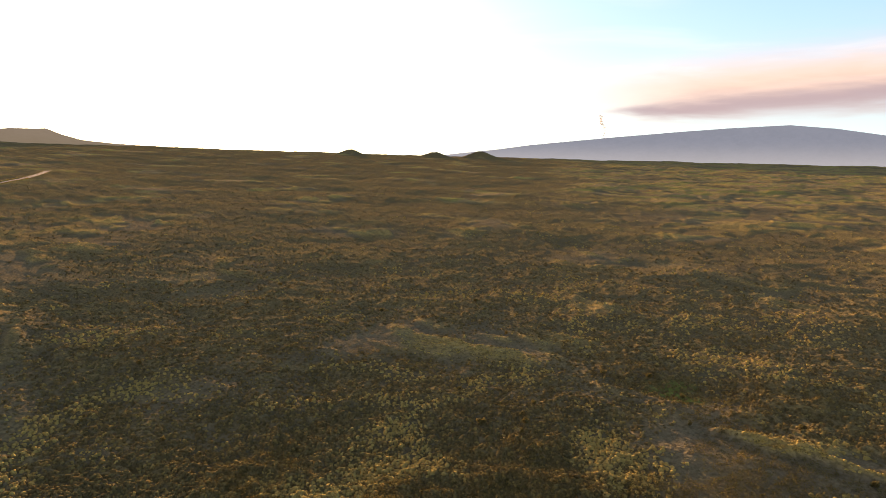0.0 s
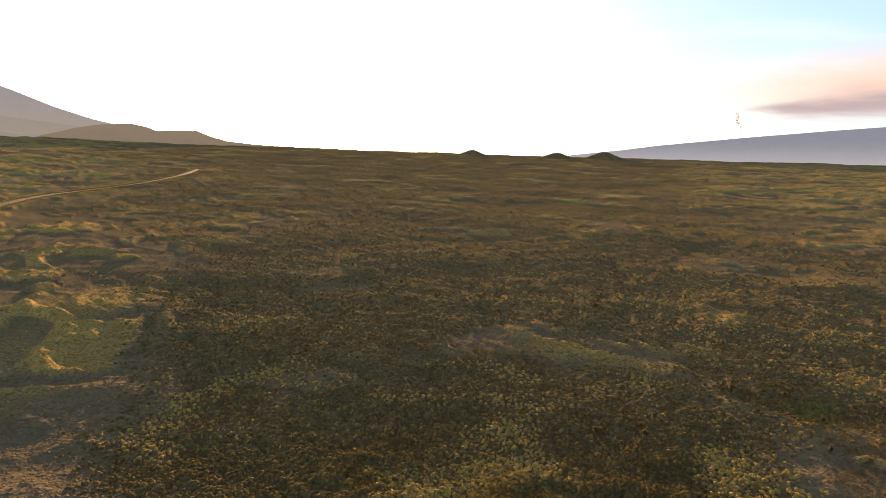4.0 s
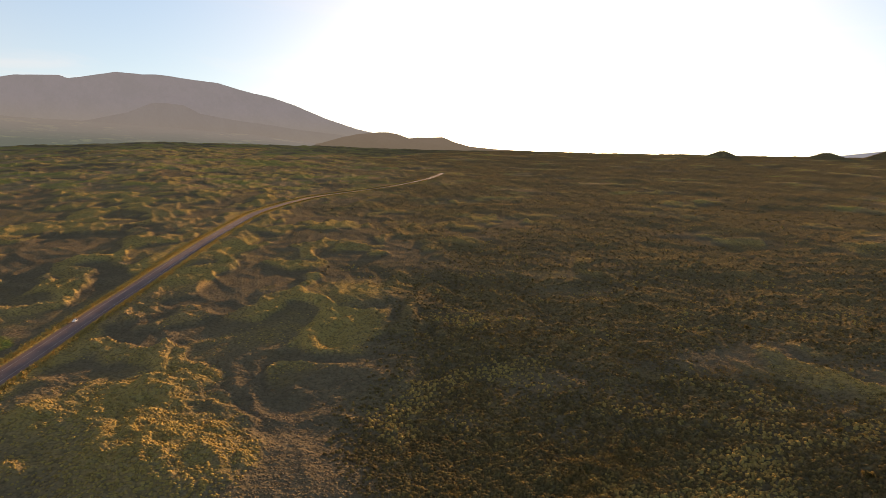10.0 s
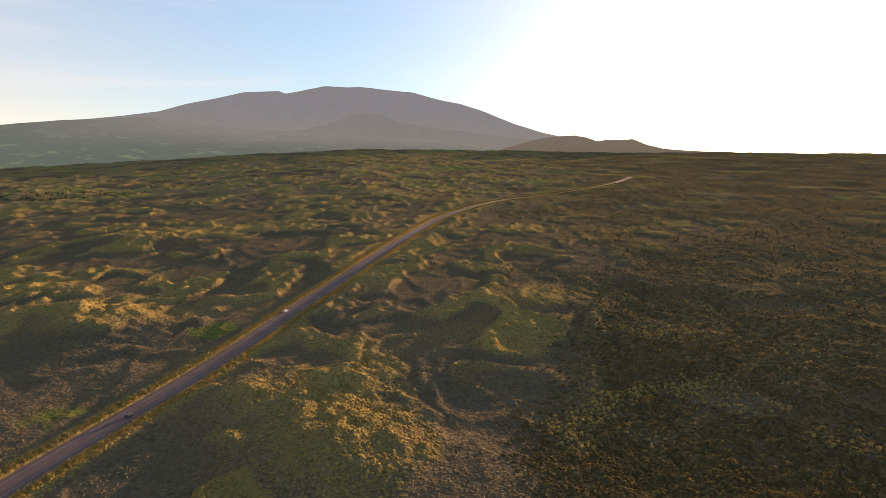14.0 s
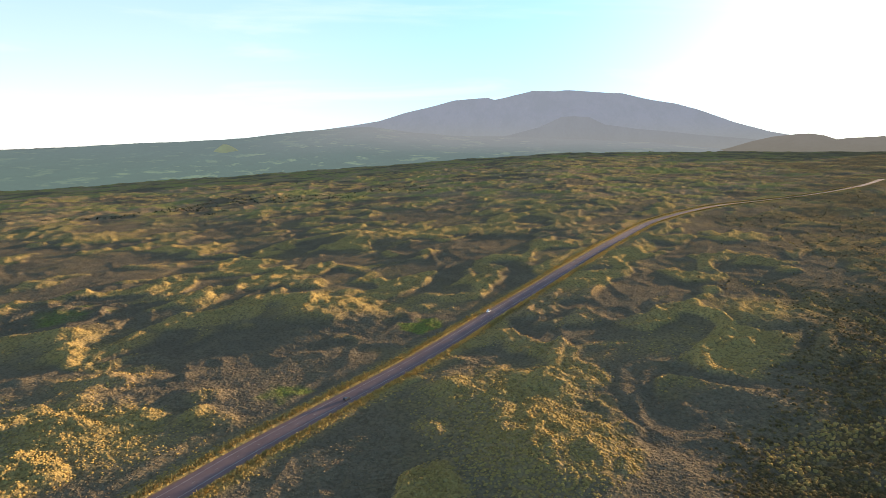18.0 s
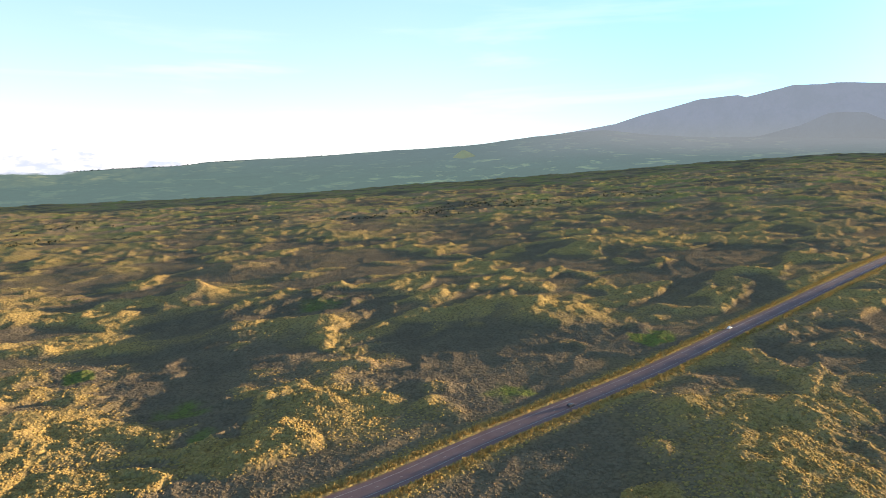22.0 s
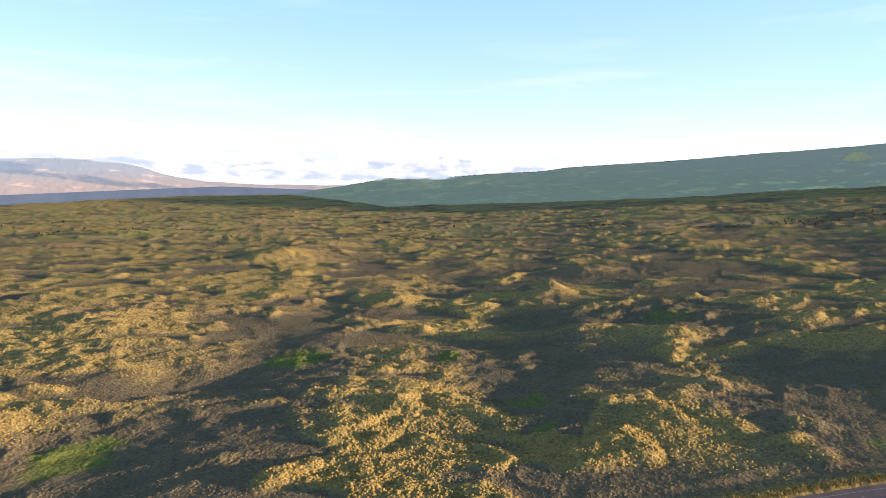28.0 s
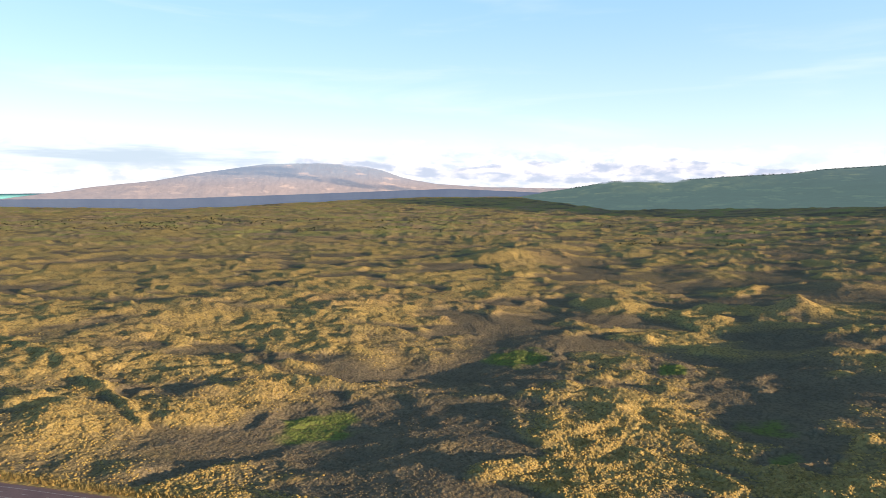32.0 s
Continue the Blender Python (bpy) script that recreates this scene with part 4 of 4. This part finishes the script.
CREST = np.array([(94, 1.50), (98.8, 1.15), (104.4, 0.77), (106.2, 0.49), (111, 0.19), (115.2, -0.18), (118, -0.19), (120, -0.28), (121.7, -0.6), (123.8, -0.95)])
h = np.concatenate([rng.uniform(94, 123.5, 420), rng.normal(116.5, 2.2, 130), rng.normal(102, 2.0, 90), rng.normal(119.5, 0.8, 60)])
h = h[(h > 94) & (h < 123.8)]
e = np.interp(h, CREST[:, 0], CREST[:, 1])
d = rng.uniform(4430, 4448, len(h))
woods("crest_woods", "dark line of trees along the far ridge crest", -d * np.sin(np.radians(h)), d * np.cos(np.radians(h)),
      EYE[2] + d * np.tan(np.radians(e)) - 5, rng.uniform(5, 13, len(h)))
x, y = strewn(9000, 62, 172, 1300, 2350)
pick = gradient_noise(x / 260, y / 260, 88) + 0.4 * gradient_noise(x / 60, y / 60, 89)
x, y = x[pick > 0.52], y[pick > 0.52]
# thick scrub stands
for cx, cy, wide, n in ((-700, -1700, 90, 130), (-900, -1640, 80, 90), (-1579, 316, 60, 90), (-1534, 455, 60, 70), (-1607, 242, 40, 50), (-1074, -1212, 50, 40), (-1497, -700, 70, 50)):
    x, y = np.concatenate([x, rng.normal(cx, wide, n)]), np.concatenate([y, rng.normal(cy, wide, n)])
z, _ = land(x, y, False)
woods("range_trees", "scattered dark scrub trees on the far rangeland", x, y, z, rng.uniform(2.0, 5.0, len(x)))


# ---- smoke and cloud ----
def cloud_material(name, colour, edge, scale, warm):
    m, n = material(name)
    p = n.add("ShaderNodeNewGeometry").outputs["Position"]
    a = n.noise(p, scale, 6.0, 0.65)
    d = n.add("ShaderNodeBsdfDiffuse", {"Color": rgb(*colour)})
    t = n.add("ShaderNodeBsdfTranslucent", {"Color": rgb(*warm)})
    mx = n.add("ShaderNodeMixShader", {0: 0.5, 1: d.outputs[0], 2: t.outputs[0]})
    clear = n.add("ShaderNodeBsdfTransparent")
    f = n.span(a, edge, edge + 0.3)
    al = n.add("ShaderNodeMixShader", {0: f, 1: clear.outputs[0], 2: mx.outputs[0]})
    n.add("ShaderNodeOutputMaterial", {"Surface": al.outputs[0]})
    return m


def puffs(name, label, category, spots, mat, seed):
    """Billows: lumpy balls joined into one cloud."""
    r = np.random.default_rng(seed)
    bm = bmesh.new()
    for x, y, z, s, flat in spots:
        vs = bmesh.ops.create_icosphere(bm, subdivisions=3, radius=1.0)["verts"]
        o = Vector(r.uniform(-50, 50, 3))
        for v in vs:
            k = 1 + 0.35 * noise.noise(v.co * 1.6 + o) + 0.2 * noise.noise(v.co * 4 + o)
            v.co = Vector((v.co.x * s * k + x, v.co.y * s * k + y, v.co.z * s * k * flat + z))
    me = bpy.data.meshes.new(name)
    bm.to_mesh(me)
    bm.free()
    me.polygons.foreach_set("use_smooth", np.ones(len(me.polygons), dtype=bool))
    me.materials.append(mat)
    return tagged(new(name, me), label, category)


M_PLUME = cloud_material("plume_smoke", (0.46, 0.41, 0.39), 0.42, 0.06, (0.45, 0.35, 0.28))
spots = []
for k in range(9):
    e = 3.5 + 0.22 * k
    hx, hy = polar_xy(-13.65 + 0.06 * math.sin(k * 1.3) + 0.012 * k * k * 0.6, 4820)
    spots.append((hx, hy, EYE[2] + 4820 * math.tan(radians(e)), 4.5 + 1.0 * k, 1.25))
puffs("smoke_plume", "thin grey-brown smoke plume rising from the far volcano flank", "smoke", spots, M_PLUME, 5)

# broken cloud on the lee mountain and cumulus behind the foothill
def vapour(name, bright, dark, sx, sy, low, high):
    """Cloud torn at its edges; sunlit white and shaded grey put into its emission."""
    m, n = material(name)
    uv = n.add("ShaderNodeCombineXYZ", {"X": n.add("ShaderNodeAttribute", attribute_name="heading").outputs["Fac"], "Y": n.add("ShaderNodeAttribute", attribute_name="rise").outputs["Fac"]}).outputs[0]
    body = n.add("ShaderNodeAttribute", attribute_name="body").outputs["Fac"]
    a = n.noise(n.scaled(uv, sx, sy, 1.0), 1.0, 8.0, 0.6, 0.35)
    b = n.noise(n.scaled(uv, sx * 0.9, sy * 0.9, 1.0), 1.0, 5.0, 0.55)
    c = n.mix(n.span(b, 0.42, 0.6), rgb(*dark), rgb(*bright))
    e = n.add("ShaderNodeEmission", {"Color": c})
    clear = n.add("ShaderNodeBsdfTransparent")
    f = n.span(n.math("ADD", a, n.math("MULTIPLY", n.math("SUBTRACT", body, 1.0), 0.4)), low, high)
    mx = n.add("ShaderNodeMixShader", {0: f, 1: clear.outputs[0], 2: e.outputs[0]})
    n.add("ShaderNodeOutputMaterial", {"Surface": mx.outputs[0]})
    return m


def cloud_bank(name, label, path, dist, mat):
    """A far cloud along a line of heading, middle and half depth in degrees."""
    path = np.array(path)
    hh, ww = np.meshgrid(np.arange(path[0, 0], path[-1, 0], 0.25), np.linspace(-1, 1, 17), indexing="ij")
    ee = np.interp(hh, path[:, 0], path[:, 1]) + ww * np.interp(hh, path[:, 0], path[:, 2])
    ends = smooth(0, 3, hh - path[0, 0]) * smooth(0, 3, path[-1, 0] - hh)
    x, y = -dist * np.sin(np.radians(hh)), dist * np.cos(np.radians(hh))
    ob = sheet(name, np.stack([x, y, EYE[2] + dist * np.tan(np.radians(ee))], -1).reshape(-1, 3), hh.shape[0], 17, mat,
               heading=hh.ravel(), rise=ee.ravel(), body=((1 - np.abs(ww) ** 2.0) * ends).ravel())
    return tagged(ob, label, "cloud", kind="structure")


cloud_bank("backdrop_cloud_cap", "torn white cloud spilling over the dry mountain",
           [(112, 0.0, 0.5), (122, 0.0, 0.6), (129, -0.05, 0.65), (134, 0.1, 0.75), (138, 0.6, 0.7), (141, 1.05, 0.5), (145, 1.3, 0.4), (149, 1.4, 0.4)], 4370,
           vapour("cap_vapour", (0.62, 0.62, 0.65), (0.36, 0.41, 0.49), 0.35, 0.9, 0.26, 0.5))
cloud_bank("backdrop_cloud_sheet", "long flat grey-white cloud layer over the coast",
           [(138, 1.6, 0.5), (146, 1.7, 0.8), (153, 1.6, 1.0), (162, 1.3, 1.3), (185, 1.1, 1.4)], 4375,
           vapour("sheet_vapour", (0.56, 0.62, 0.66), (0.38, 0.46, 0.52), 0.08, 0.8, 0.12, 0.55))
cloud_bank("backdrop_cumulus", "white cumulus heads behind the foothill",
           [(103, 0.3, 0.5), (108, 0.5, 0.6), (112, 0.7, 0.9), (115, 0.9, 1.2), (119, 0.7, 1.1), (124, 0.7, 1.1), (130, 0.5, 0.9), (136, 0.4, 0.8)], 4930,
           vapour("cumulus_vapour", (0.66, 0.64, 0.63), (0.34, 0.39, 0.48), 0.32, 0.75, 0.28, 0.42))
